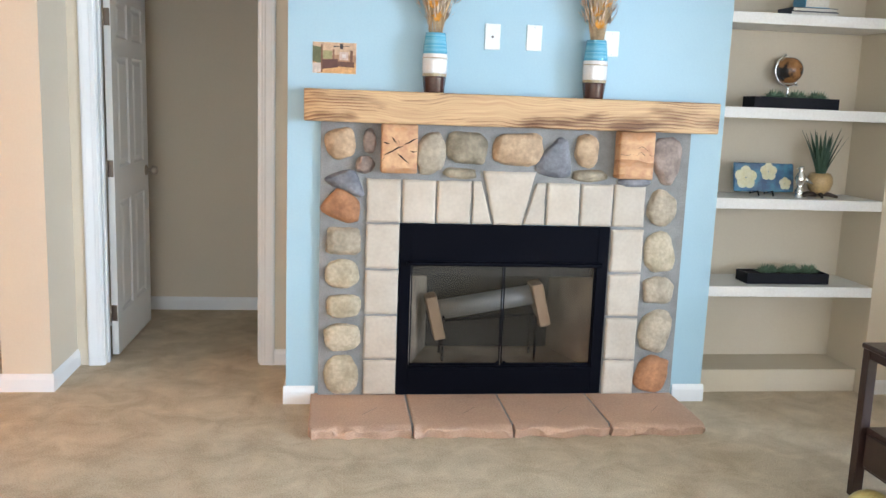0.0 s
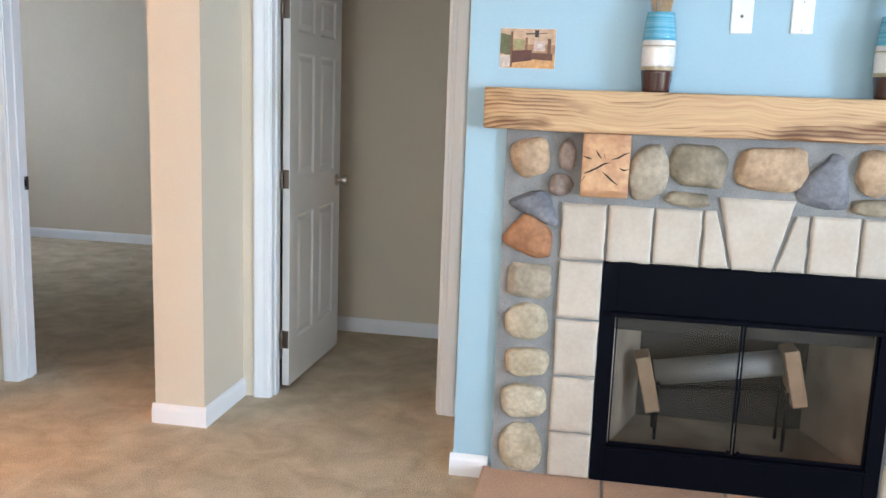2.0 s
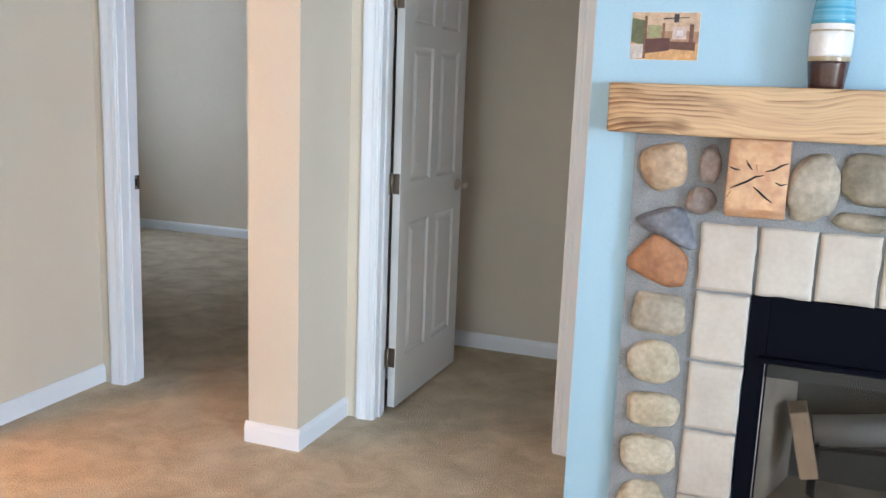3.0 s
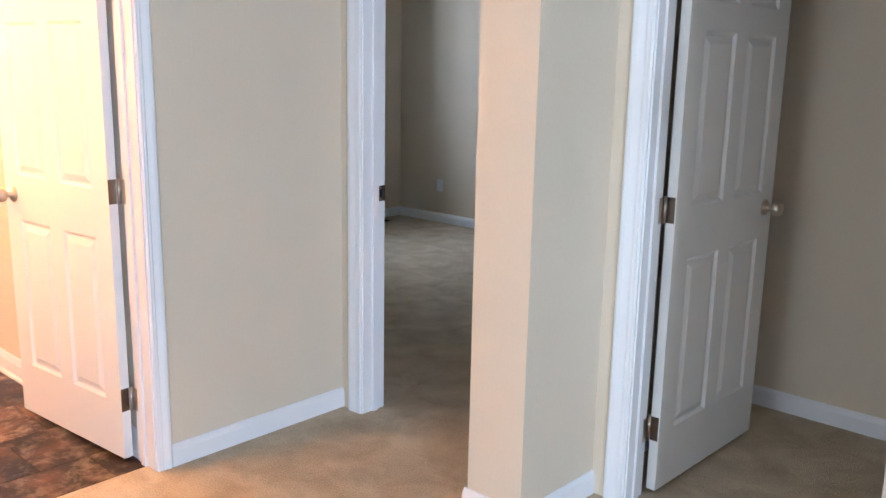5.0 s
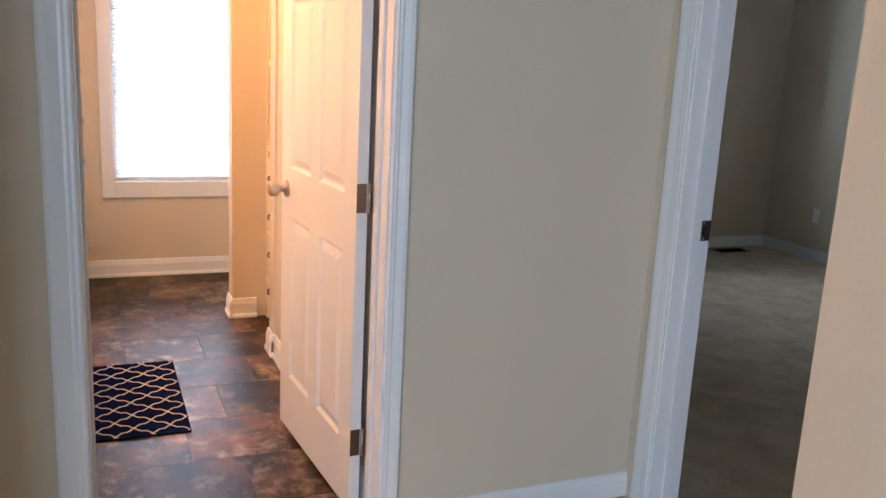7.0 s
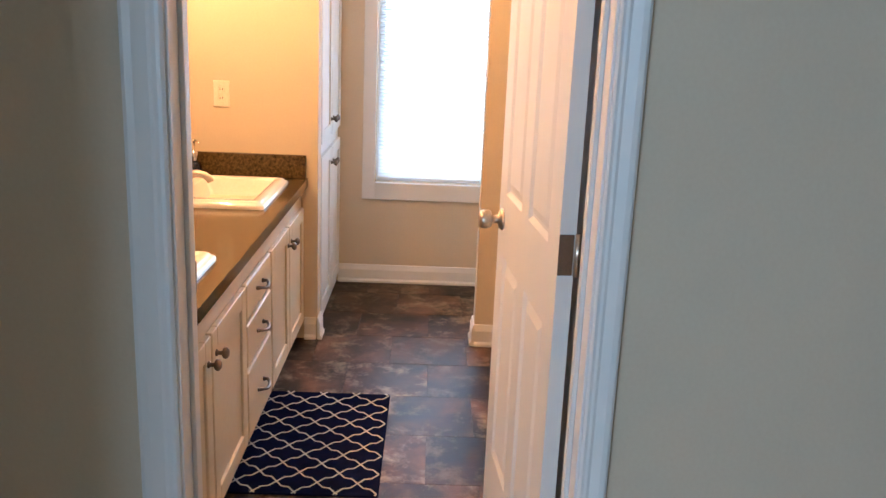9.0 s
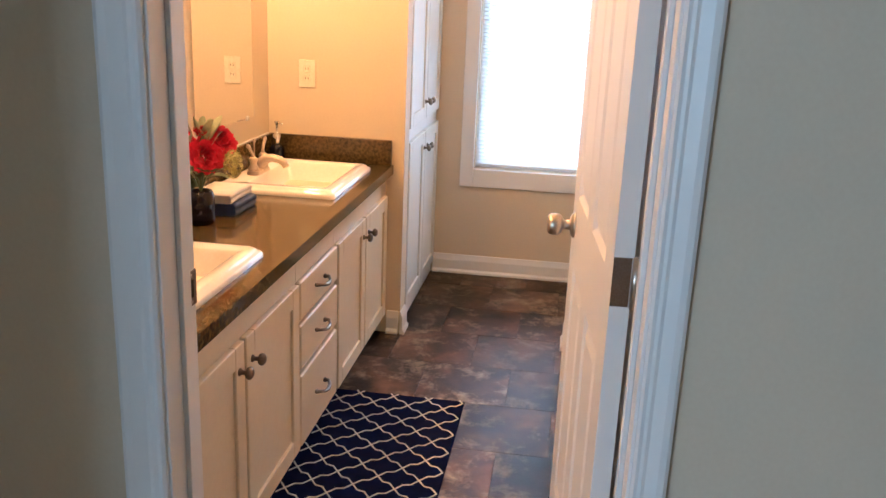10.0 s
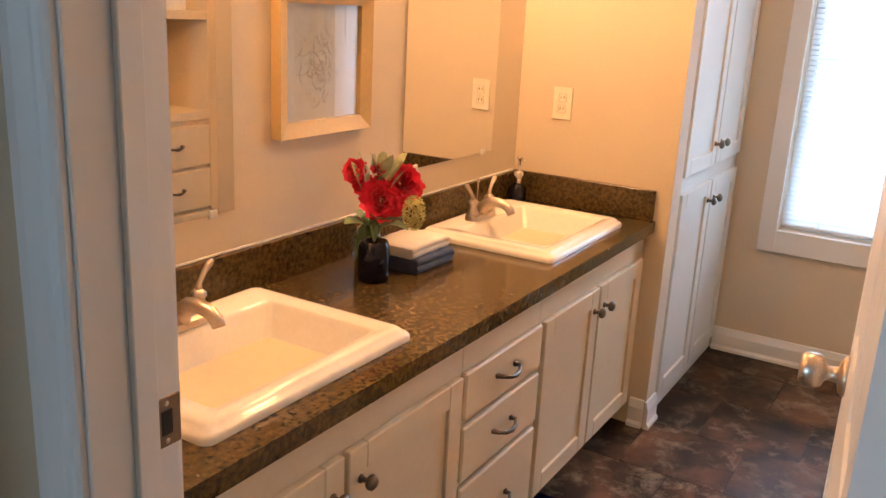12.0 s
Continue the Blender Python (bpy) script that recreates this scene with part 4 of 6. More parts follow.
part("paper", boxes((0.139, 0.334, FY - 0.0022, FY - 0.0006, 1.552, 1.689)), PLASTIC, photo, "glossy photo paper")
for k, (x0, x1, z0, z1, c, label, s) in enumerate((
        (0.1395, 0.3335, 1.635, 1.6885, (0.72, 0.48, 0.30), "tan ceiling", 0.0), (0.1395, 0.3335, 1.5525, 1.60, (0.78, 0.42, 0.16), "amber floor", 0.0),
        (0.1395, 0.3335, 1.60, 1.635, (0.46, 0.25, 0.13), "brown wall", 0.0), (0.1395, 0.176, 1.606, 1.672, (0.15, 0.15, 0.06), "green window", -0.016),
        (0.1395, 0.180, 1.553, 1.596, (0.75, 0.62, 0.52), "pale counter", 0.004), (0.176, 0.184, 1.556, 1.678, (0.24, 0.11, 0.05), "timber post", 0.0),
        (0.186, 0.226, 1.616, 1.652, (0.40, 0.36, 0.16), "far window", 0.0), (0.228, 0.236, 1.60, 1.658, (0.28, 0.13, 0.07), "second post", 0.0),
        (0.182, 0.252, 1.570, 1.612, (0.13, 0.045, 0.03), "dark cabinet front", 0.010), (0.252, 0.325, 1.584, 1.606, (0.17, 0.07, 0.04), "dark cabinet side", -0.004),
        (0.258, 0.298, 1.612, 1.648, (0.70, 0.52, 0.42), "bright kitchen wall", 0.0), (0.270, 0.288, 1.622, 1.638, (0.85, 0.75, 0.70), "lit window", 0.0),
        (0.306, 0.318, 1.604, 1.655, (0.20, 0.09, 0.05), "dark doorway", 0.0), (0.23, 0.305, 1.668, 1.673, (0.06, 0.05, 0.05), "ceiling fan blade", 0.005),
        (0.26, 0.274, 1.660, 1.684, (0.05, 0.04, 0.04), "ceiling fan hub", 0.0))):
    flat_patch(photo, x0, x1, z0, z1, FY - 0.0024 - 0.0001 * k, c, label, s)

# ---- niche shelves and what stands on them ----
SHELF = material("white_shelf_paint", (0.80, 0.78, 0.75), 0.4, vary=0.02, bump=0.02)
for z in (1.926, 1.474, 1.025, 0.576):
    solid("shelf", boxes((2.097, 3.018, 4.93, 5.268, z - 0.053, z), bevel=0.002), SHELF, "thick white painted shelf in the niche", "shelf", group="niche shelves")
solid("shelf_plinth", boxes((2.097, 3.018, 4.985, 5.268, 0, 0.12), bevel=0.002), BEIGE, "beige painted box plinth under the niche shelves", "shelf", group="niche shelves")

TRAYBLACK = material("black_lacquer", (0.012, 0.012, 0.016), 0.6, vary=0.15, bump=0.02, gloss=0.15)
SUCC = material("succulent_green", (0.16, 0.24, 0.15), 0.6, vary=0.2, scale=40, bump=0.03)
SOIL = material("dark_pebbles", (0.05, 0.045, 0.04), 0.9, vary=0.4, scale=150, fine=300, bump=0.4)


def succulent(parent, x, y, z, r, seed):
    rnd = random.Random(seed)
    bm = bmesh.new()
    for ring in range(4):
        for i in range(7):
            a = 2 * math.pi * (i + 0.5 * ring) / 7 + rnd.uniform(-0.1, 0.1)
            k = 1 - ring * 0.22
            d, t = Vector((math.cos(a), math.sin(a), 0)), Vector((-math.sin(a), math.cos(a), 0))
            c = Vector((x, y, z + ring * 0.006))
            q = [c, c + d * r * k * 0.55 + t * r * 0.26 * k + Vector((0, 0, 0.010)), c + d * r * k + Vector((0, 0, 0.014 + ring * 0.006)), c + d * r * k * 0.55 - t * r * 0.26 * k + Vector((0, 0, 0.010)),
                 c + d * r * k * 0.5 + Vector((0, 0, 0.001))]
            v = [bm.verts.new(p) for p in q]
            for f in ((0, 1, 4), (4, 1, 2), (4, 2, 3), (0, 4, 3)):
                bm.faces.new([v[j] for j in f])
    part("succulent", bm, SUCC, parent, "grey-green succulent rosette")


def succulent_tray(x0, x1, y0, y1, z, seed):
    t = thing("planter_tray", "low black tray planter with three green succulents", "planter", ((x0 + x1) / 2, (y0 + y1) / 2, z), "succulent trays")
    part("tray", boxes((x0, x1, y0, y0 + 0.01, z, z + 0.055), (x0, x1, y1 - 0.01, y1, z, z + 0.055), (x0, x0 + 0.01, y0 + 0.01, y1 - 0.01, z, z + 0.055),
                       (x1 - 0.01, x1, y0 + 0.01, y1 - 0.01, z, z + 0.055), (x0 + 0.01, x1 - 0.01, y0 + 0.01, y1 - 0.01, z, z + 0.01)), TRAYBLACK, t)
    part("pebbles", boxes((x0 + 0.01, x1 - 0.01, y0 + 0.01, y1 - 0.01, z + 0.01, z + 0.046)), SOIL, t, "dark pebble filling")
    w = x1 - x0
    for k, f in enumerate((0.28, 0.54, 0.78)):
        succulent(t, x0 + w * f, (y0 + y1) / 2, z + 0.048, 0.06, seed + k)
        succulent(t, x0 + w * f + 0.05, (y0 + y1) / 2 + 0.02, z + 0.046, 0.045, seed + k + 9)


succulent_tray(2.315, 2.765, 5.0, 5.13, 1.474, 1)
succulent_tray(2.365, 2.815, 5.0, 5.13, 0.576, 30)

SILVER = material("polished_silver", (0.78, 0.78, 0.78), 0.12, 1.0, vary=0.04, bump=0.0)
GLOBE = material("dark_globe", (0.025, 0.02, 0.02), 0.2, vary=0.3, scale=11, fine=60, bump=0.0, second=(0.36, 0.17, 0.06), spread=0.06)
gl = thing("desk_globe", "small dark globe in a silver arc on a stem", "globe", (2.58, 5.19, 1.474))
gx, gy, gz = 2.585, 5.19, 1.672
part("ball", lathe([(0.067 * math.sin(math.pi * i / 20), -0.067 * math.cos(math.pi * i / 20)) for i in range(21)], 32, (gx, gy, gz)), GLOBE, gl, "black and copper globe ball")
part("arc", tube([(gx + 0.078 * math.cos(a), gy, gz + 0.078 * math.sin(a)) for a in [radians(110 + 12 * i) for i in range(17)]], 0.0055, 8), SILVER, gl, "silver meridian arc")
part("pin", tube([(gx + 0.088 * math.cos(radians(112)), gy, gz + 0.088 * math.sin(radians(112))), (gx + 0.06 * math.cos(radians(112)), gy, gz + 0.06 * math.sin(radians(112)))], 0.007, 8), SILVER, gl)
part("pin", tube([(gx + 0.09 * math.cos(radians(-58)), gy, gz + 0.09 * math.sin(radians(-58))), (gx + 0.06 * math.cos(radians(-58)), gy, gz + 0.06 * math.sin(radians(-58)))], 0.007, 8), SILVER, gl)
part("stem", lathe([(0, 0), (0.05, 0), (0.05, 0.006), (0.012, 0.014), (0.007, 0.03), (0.009, 0.07), (0.007, 0.10), (0.010, 0.121), (0, 0.124)], 20, (gx, gy, 1.474)), SILVER, gl, "silver stem and foot")

PLATEBLUE = material("blue_painted_plate", (0.07, 0.20, 0.31), 0.2, vary=0.3, scale=18, bump=0.0, second=(0.03, 0.07, 0.16), spread=0.3, coat=0.5)
PETAL = material("cream_painted_petals", (0.60, 0.55, 0.30), 0.2, vary=0.15, scale=30, bump=0.0, second=(0.66, 0.64, 0.50))
pl = thing("decorative_plate", "blue rectangular plate with cream painted flowers on a dark stand", "plate", (2.46, 5.12, 1.025))
bm = boxes((-0.165, 0.165, -0.006, 0.006, 0.0, 0.15), bevel=0.005)
tilt = Matrix.Translation((2.46, 5.10, 1.045)) @ Matrix.Rotation(radians(-12), 4, "X")
bmesh.ops.transform(bm, matrix=tilt, verts=bm.verts)
dish = part("plate", bm, PLATEBLUE, pl)
for cx, cz, r in ((-0.10, 0.072, 0.062), (0.025, 0.105, 0.048), (0.115, 0.045, 0.034)):
    bm = bmesh.new()
    for i in range(5):
        a = 2 * math.pi * i / 5 + 0.3
        ring = [bm.verts.new((cx + r * 0.52 * math.cos(a) + r * 0.48 * math.cos(b), -0.0066 - i * 0.0002, cz + r * 0.52 * math.sin(a) + r * 0.48 * math.sin(b))) for b in [j * math.pi / 6 for j in range(12)]]
        bm.faces.new(ring)
    bmesh.ops.transform(bm, matrix=tilt, verts=bm.verts)
    part("flower", bm, PETAL, dish, "cream painted flower")
for dx in (-0.04, 0.04):
    part("stand", tube([(2.46 + dx, 5.07, 1.027), (2.46 + dx, 5.085, 1.05), (2.46 + dx, 5.17, 1.03), (2.46 + dx, 5.15, 1.12)], 0.004, 8), BLACK, pl, "dark wire stand")

bird = lathe([(0, 0), (0.026, 0), (0.026, 0.008), (0.016, 0.014), (0.024, 0.03), (0.022, 0.045), (0.012, 0.055), (0.022, 0.075), (0.028, 0.095), (0.020, 0.118), (0.009, 0.135),
              (0.014, 0.148), (0.012, 0.158), (0, 0.164)], 24)
tube([(0.01, 0, 0.10), (0.05, 0, 0.085), (0.075, 0, 0.07)], [0.016, 0.010, 0.003], 12, bird)
tube([(-0.01, 0, 0.15), (-0.03, 0, 0.147)], [0.006, 0.001], 8, bird)
bmesh.ops.transform(bird, matrix=Matrix.Translation((2.622, 5.04, 1.025)), verts=bird.verts)
solid("bird_figurine", bird, SILVER, "small polished silver bird figurine on the shelf", "figurine")

POT = material("ochre_pot", (0.46, 0.32, 0.15), 0.35, vary=0.15, scale=12, bump=0.03)
ROOT = material("dark_root_wood", (0.06, 0.04, 0.03), 0.7, vary=0.3, scale=30, bump=0.1)
AGAVE = material("agave_green", (0.045, 0.09, 0.055), 0.5, vary=0.3, scale=14, bump=0.03, stretch=(1, 1, 0.3))
plant = thing("potted_agave", "spiky dark green agave in an ochre pot on a root stand", "potted plant", (2.765, 5.1, 1.025))
px, py, pz = 2.765, 5.1, 1.025
part("pot", lathe([(0, 0.016), (0.03, 0.016), (0.055, 0.04), (0.066, 0.075), (0.062, 0.105), (0.05, 0.125), (0.044, 0.125), (0.05, 0.10), (0, 0.09)], 28, (px, py, pz)), POT, plant, "rounded ochre pot")
for i in range(6):
    a = i * math.pi / 3 + 0.3
    part("root", tube([(px + 0.02 * math.cos(a), py + 0.02 * math.sin(a), pz + 0.018), (px + 0.06 * math.cos(a), py + 0.05 * math.sin(a), pz + 0.016), (px + 0.105 * math.cos(a), py + 0.08 * math.sin(a), pz + 0.006)], [0.012, 0.010, 0.006], 8), ROOT, plant, "dark twisted root foot")
rnd = random.Random(3)
for i in range(20):
    a, lean, h = i * 2.4, 0.08 + 0.42 * (i / 20), rnd.uniform(0.2, 0.27)
    d, t = Vector((math.cos(a), math.sin(a), 0)), Vector((-math.sin(a), math.cos(a), 0))
    bm = bmesh.new()
    prev = None
    for s in range(7):
        u = s / 6
        c = Vector((px, py, pz + 0.10)) + d * (0.012 + lean * h * u ** 1.2) + Vector((0, 0, h * u * (1 - 0.12 * lean * u)))
        w = 0.015 * (1 - u) ** 0.7 + 0.0006
        row = [bm.verts.new(c - t * w), bm.verts.new(c - d * 0.004 * (1 - u)), bm.verts.new(c + t * w), bm.verts.new(c + d * 0.006 * (1 - u) + Vector((0, 0, 0.0003)))]
        if prev:
            for j in range(4):
                bm.faces.new((prev[j], prev[(j + 1) % 4], row[(j + 1) % 4], row[j]))
        prev = row
    bmesh.ops.recalc_face_normals(bm, faces=bm.faces)
    part("leaf", bm, AGAVE, plant)

NAVY = material("navy_book_cloth", (0.03, 0.04, 0.06), 0.5, vary=0.2, bump=0.03)
PAGES = material("book_pages", (0.70, 0.66, 0.58), 0.8, vary=0.1, scale=200, bump=0.05)
SKYBLUE = material("light_blue_cover", (0.12, 0.36, 0.55), 0.4, vary=0.2, bump=0.0)


def book(x0, x1, y0, y1, z0, z1, cover, label):
    b = thing("book", label, "book", ((x0 + x1) / 2, (y0 + y1) / 2, z0), "books on the shelf")
    part("cover", boxes((x0, x1, y0, y1, z0, z0 + 0.003), (x0, x1, y0, y1, z1 - 0.003, z1), (x0, x0 + 0.003, y0, y1, z0 + 0.003, z1 - 0.003)), cover, b)
    part("page_block", boxes((x0 + 0.003, x1 - 0.004, y0 + 0.004, y1 - 0.004, z0 + 0.003, z1 - 0.003)), PAGES, b, "cream page block")


book(2.455, 2.705, 4.99, 5.15, 1.926, 1.948, NAVY, "dark navy hardback book lying flat")
book(2.465, 2.700, 4.995, 5.145, 1.948, 1.968, NAVY, "dark hardback book lying flat on another")
book(2.53, 2.66, 5.0, 5.12, 1.968, 2.03, SKYBLUE, "small light blue boxed book on the stack")

DARKWOOD = material("espresso_wood", (0.035, 0.018, 0.014), 0.3, vary=0.25, scale=5, bump=0.04, stretch=(1, 6, 1))
tab = thing("side_table", "espresso wood side table with a drawer on the carpet", "side table", (2.5, 3.52, 0))
for x0, y0 in ((2.235, 3.755), (2.745, 3.755), (2.235, 3.235), (2.745, 3.235)):
    part("leg", boxes((x0, x0 + 0.04, y0, y0 + 0.04, 0, 0.585), bevel=0.003), DARKWOOD, tab)
part("tabletop", boxes((2.23, 2.79, 3.23, 3.80, 0.585, 0.605), bevel=0.004), DARKWOOD, tab)
for lim in ((2.24, 2.27, 3.275, 3.755, 0.55, 0.585), (2.75, 2.78, 3.275, 3.755, 0.55, 0.585), (2.275, 2.745, 3.76, 3.79, 0.55, 0.585), (2.275, 2.745, 3.24, 3.27, 0.55, 0.585)):
    part("apron", boxes(lim, bevel=0.002), DARKWOOD, tab)
part("drawer_case", boxes((2.262, 2.755, 3.275, 3.755, 0.12, 0.285), bevel=0.002), DARKWOOD, tab)
dw = part("drawer_front", boxes((2.250, 2.262, 3.29, 3.74, 0.135, 0.265), bevel=0.003), DARKWOOD, tab)
part("pull", boxes((2.232, 2.250, 3.46, 3.57, 0.19, 0.21), bevel=0.004), BLACK, dw, "dark bar pull")
GOLDB = material("gold_leaf_ball", (0.72, 0.55, 0.2), 0.3, 0.6, vary=0.15, scale=20, bump=0.05)
gb = lathe([(0.085 * math.sin(math.pi * i / 18), 0.08 - 0.08 * math.cos(math.pi * i / 18)) for i in range(19)], 28, (2.118, 3.475, 0))
solid("gold_ball", gb, GOLDB, "gold decorative ball on the carpet beside the table", "ornament")

# ---- bathroom cabinets ----
section(0, 0)
def shaker_door(parent, x0, x1, z0, z1, y, mat, thick=0.019, border=0.058, knob=None, knob_z=0.0):
    """A door on a front that faces +y: a raised frame round a sunk panel."""
    d = part("door", boxes((x0 + border - 0.002, x1 - border + 0.002, y + 0.001, y + thick - 0.009, z0 + border - 0.002, z1 - border + 0.002)), mat, parent)
    for a, b in ((x0, x0 + border), (x1 - border, x1)):
        part("stile", boxes((a, b, y, y + thick, z0, z1), bevel=0.0025), mat, d)
    for a, b in ((z0, z0 + border), (z1 - border, z1)):
        part("rail", boxes((x0 + border, x1 - border, y, y + thick, a, b), bevel=0.0025), mat, d)
    if knob is not None:
        part("knob", lathe([(0, 0), (0.010, 0), (0.010, 0.003), (0.006, 0.006), (0.006, 0.016), (0.014, 0.020), (0.0165, 0.025), (0.0155, 0.031), (0.009, 0.036), (0, 0.037)], 20,
                           (knob, y + thick, knob_z), "Y"), PEWTER, d, "dark pewter knob")
    return d


def bow_handle(parent, x, y, z, sign=1):
    pts = [(x - 0.048, y, z), (x - 0.046, y + sign * 0.018, z + 0.002), (x - 0.025, y + sign * 0.028, z - 0.004), (x, y + sign * 0.030, z - 0.007),
           (x + 0.025, y + sign * 0.028, z - 0.004), (x + 0.046, y + sign * 0.018, z + 0.002), (x + 0.048, y, z)]
    bm = tube(pts, [0.007, 0.0055, 0.005, 0.007, 0.005, 0.0055, 0.007], 10)
    for s in (-1, 1):
        tube([(x + s * 0.056, y + sign * 0.002, z + 0.004), (x + s * 0.044, y + sign * 0.004, z)], [0.004, 0.008], 8, bm)
    part("handle", bm, PEWTER, parent, "dark pewter bow handle")


VY = 3.533


def vanity_unit(x0, x1, label):
    u = thing("vanity_cabinet", label, "cabinet", ((x0 + x1) / 2, 3.3, 0), "vanity cabinets")
    part("body", boxes((x0, x1, 3.002, VY, 0.095, 0.744)), CREAM, u)
    part("toe_kick", boxes((x0, x1, 3.002, VY - 0.06, 0.0, 0.095)), CREAM, u)
    return u


u = vanity_unit(-3.418, -2.480, "cream two-door vanity cabinet under the near sink")
shaker_door(u, -2.952, -2.530, 0.105, 0.655, VY, CREAM, knob=-2.915, knob_z=0.585)
shaker_door(u, -3.396, -2.966, 0.105, 0.655, VY, CREAM, knob=-3.003, knob_z=0.585)
u = vanity_unit(-3.842, -3.420, "cream three-drawer vanity cabinet")
for z0, z1, hz in ((0.535, 0.658, 0.60), (0.370, 0.517, 0.447), (0.105, 0.352, 0.228)):
    dr = part("drawer", boxes((-3.828, -3.410, VY, VY + 0.019, z0, z1), bevel=0.005), CREAM, u)
    bow_handle(dr, -3.612, VY + 0.019, hz)
u = vanity_unit(-4.698, -3.844, "cream two-door vanity cabinet under the far sink")
shaker_door(u, -4.246, -3.852, 0.105, 0.655, VY, CREAM, knob=-4.212, knob_z=0.585)
shaker_door(u, -4.655, -4.260, 0.105, 0.655, VY, CREAM, knob=-4.294, knob_z=0.585)


def laminate_material():
    m = material("brown_stone_laminate", (0.11, 0.074, 0.024), 0.13, vary=0.3, scale=80, fine=230, bump=0.0, second=(0.012, 0.009, 0.005), spread=0.44, gloss=0.24)
    for node in m.node_tree.nodes:
        if node.type == "MIX_RGB":
            node.inputs[0].default_value = 0.8
        if node.type == "TEX_NOISE":
            node.inputs["Detail"].default_value = 8
    return m


LAMINATE = laminate_material()


def rounded_ring(bm, cx, cy, w, d, r, z, n=6):
    pts = []
    for sx, sy, a0 in ((1, 1, 0), (-1, 1, 90), (-1, -1, 180), (1, -1, 270)):
        for i in range(n + 1):
            a = radians(a0 + 90 * i / n)
            pts.append((cx + sx * (w / 2 - r) + r * math.cos(a), cy + sy * (d / 2 - r) + r * math.sin(a), z))
    return [bm.verts.new(p) for p in pts]


def holed_slab(xs, ys, holes, z0, z1):
    """One flat slab over a grid of lines xs and ys, open at the cells named in holes."""
    bm = bmesh.new()
    low = [[bm.verts.new((x, y, z0)) for y in ys] for x in xs]
    high = [[bm.verts.new((x, y, z1)) for y in ys] for x in xs]
    full = {(i, j) for i in range(len(xs) - 1) for j in range(len(ys) - 1)} - set(holes)
    for i, j in sorted(full):
        ring = ((i, j), (i + 1, j), (i + 1, j + 1), (i, j + 1))
        bm.faces.new([high[a][b] for a, b in ring])
        bm.faces.new([low[a][b] for a, b in reversed(ring)])
        for k, beside in enumerate(((i, j - 1), (i + 1, j), (i, j + 1), (i - 1, j))):
            if beside not in full:
                (a, b), (c, d) = ring[k], ring[(k + 1) % 4]
                bm.faces.new((low[a][b], low[c][d], high[c][d], high[a][b]))
    return bm


SINKS = ((-2.954, 0.594), (-4.255, 0.586))
HOLES = [(sx - w / 2 + 0.03, sx + w / 2 - 0.03) for sx, w in SINKS]
HOLES.sort()
top = thing("countertop", "glossy brown stone-look laminate countertop with splashback", "countertop", (-3.6, 3.3, 0.745))
bm = holed_slab([-4.698, *[v for h in HOLES for v in h], -2.478], [3.022, 3.08, 3.47, 3.565], ((1, 1), (3, 1)), 0.745, 0.785)
part("slab", bm, LAMINATE, top)
part("splashback", boxes((-4.698, -2.478, 3.002, 3.022, 0.745, 0.893), bevel=0.002), LAMINATE, top)
part("splashback", boxes((-4.698, -4.678, 3.024, 3.557, 0.786, 0.893), bevel=0.002), LAMINATE, top)
part("caulk_line", boxes((-4.676, -2.478, 3.001, 3.009, 0.8935, 0.897)), WHITE, top, "pale sealant line")

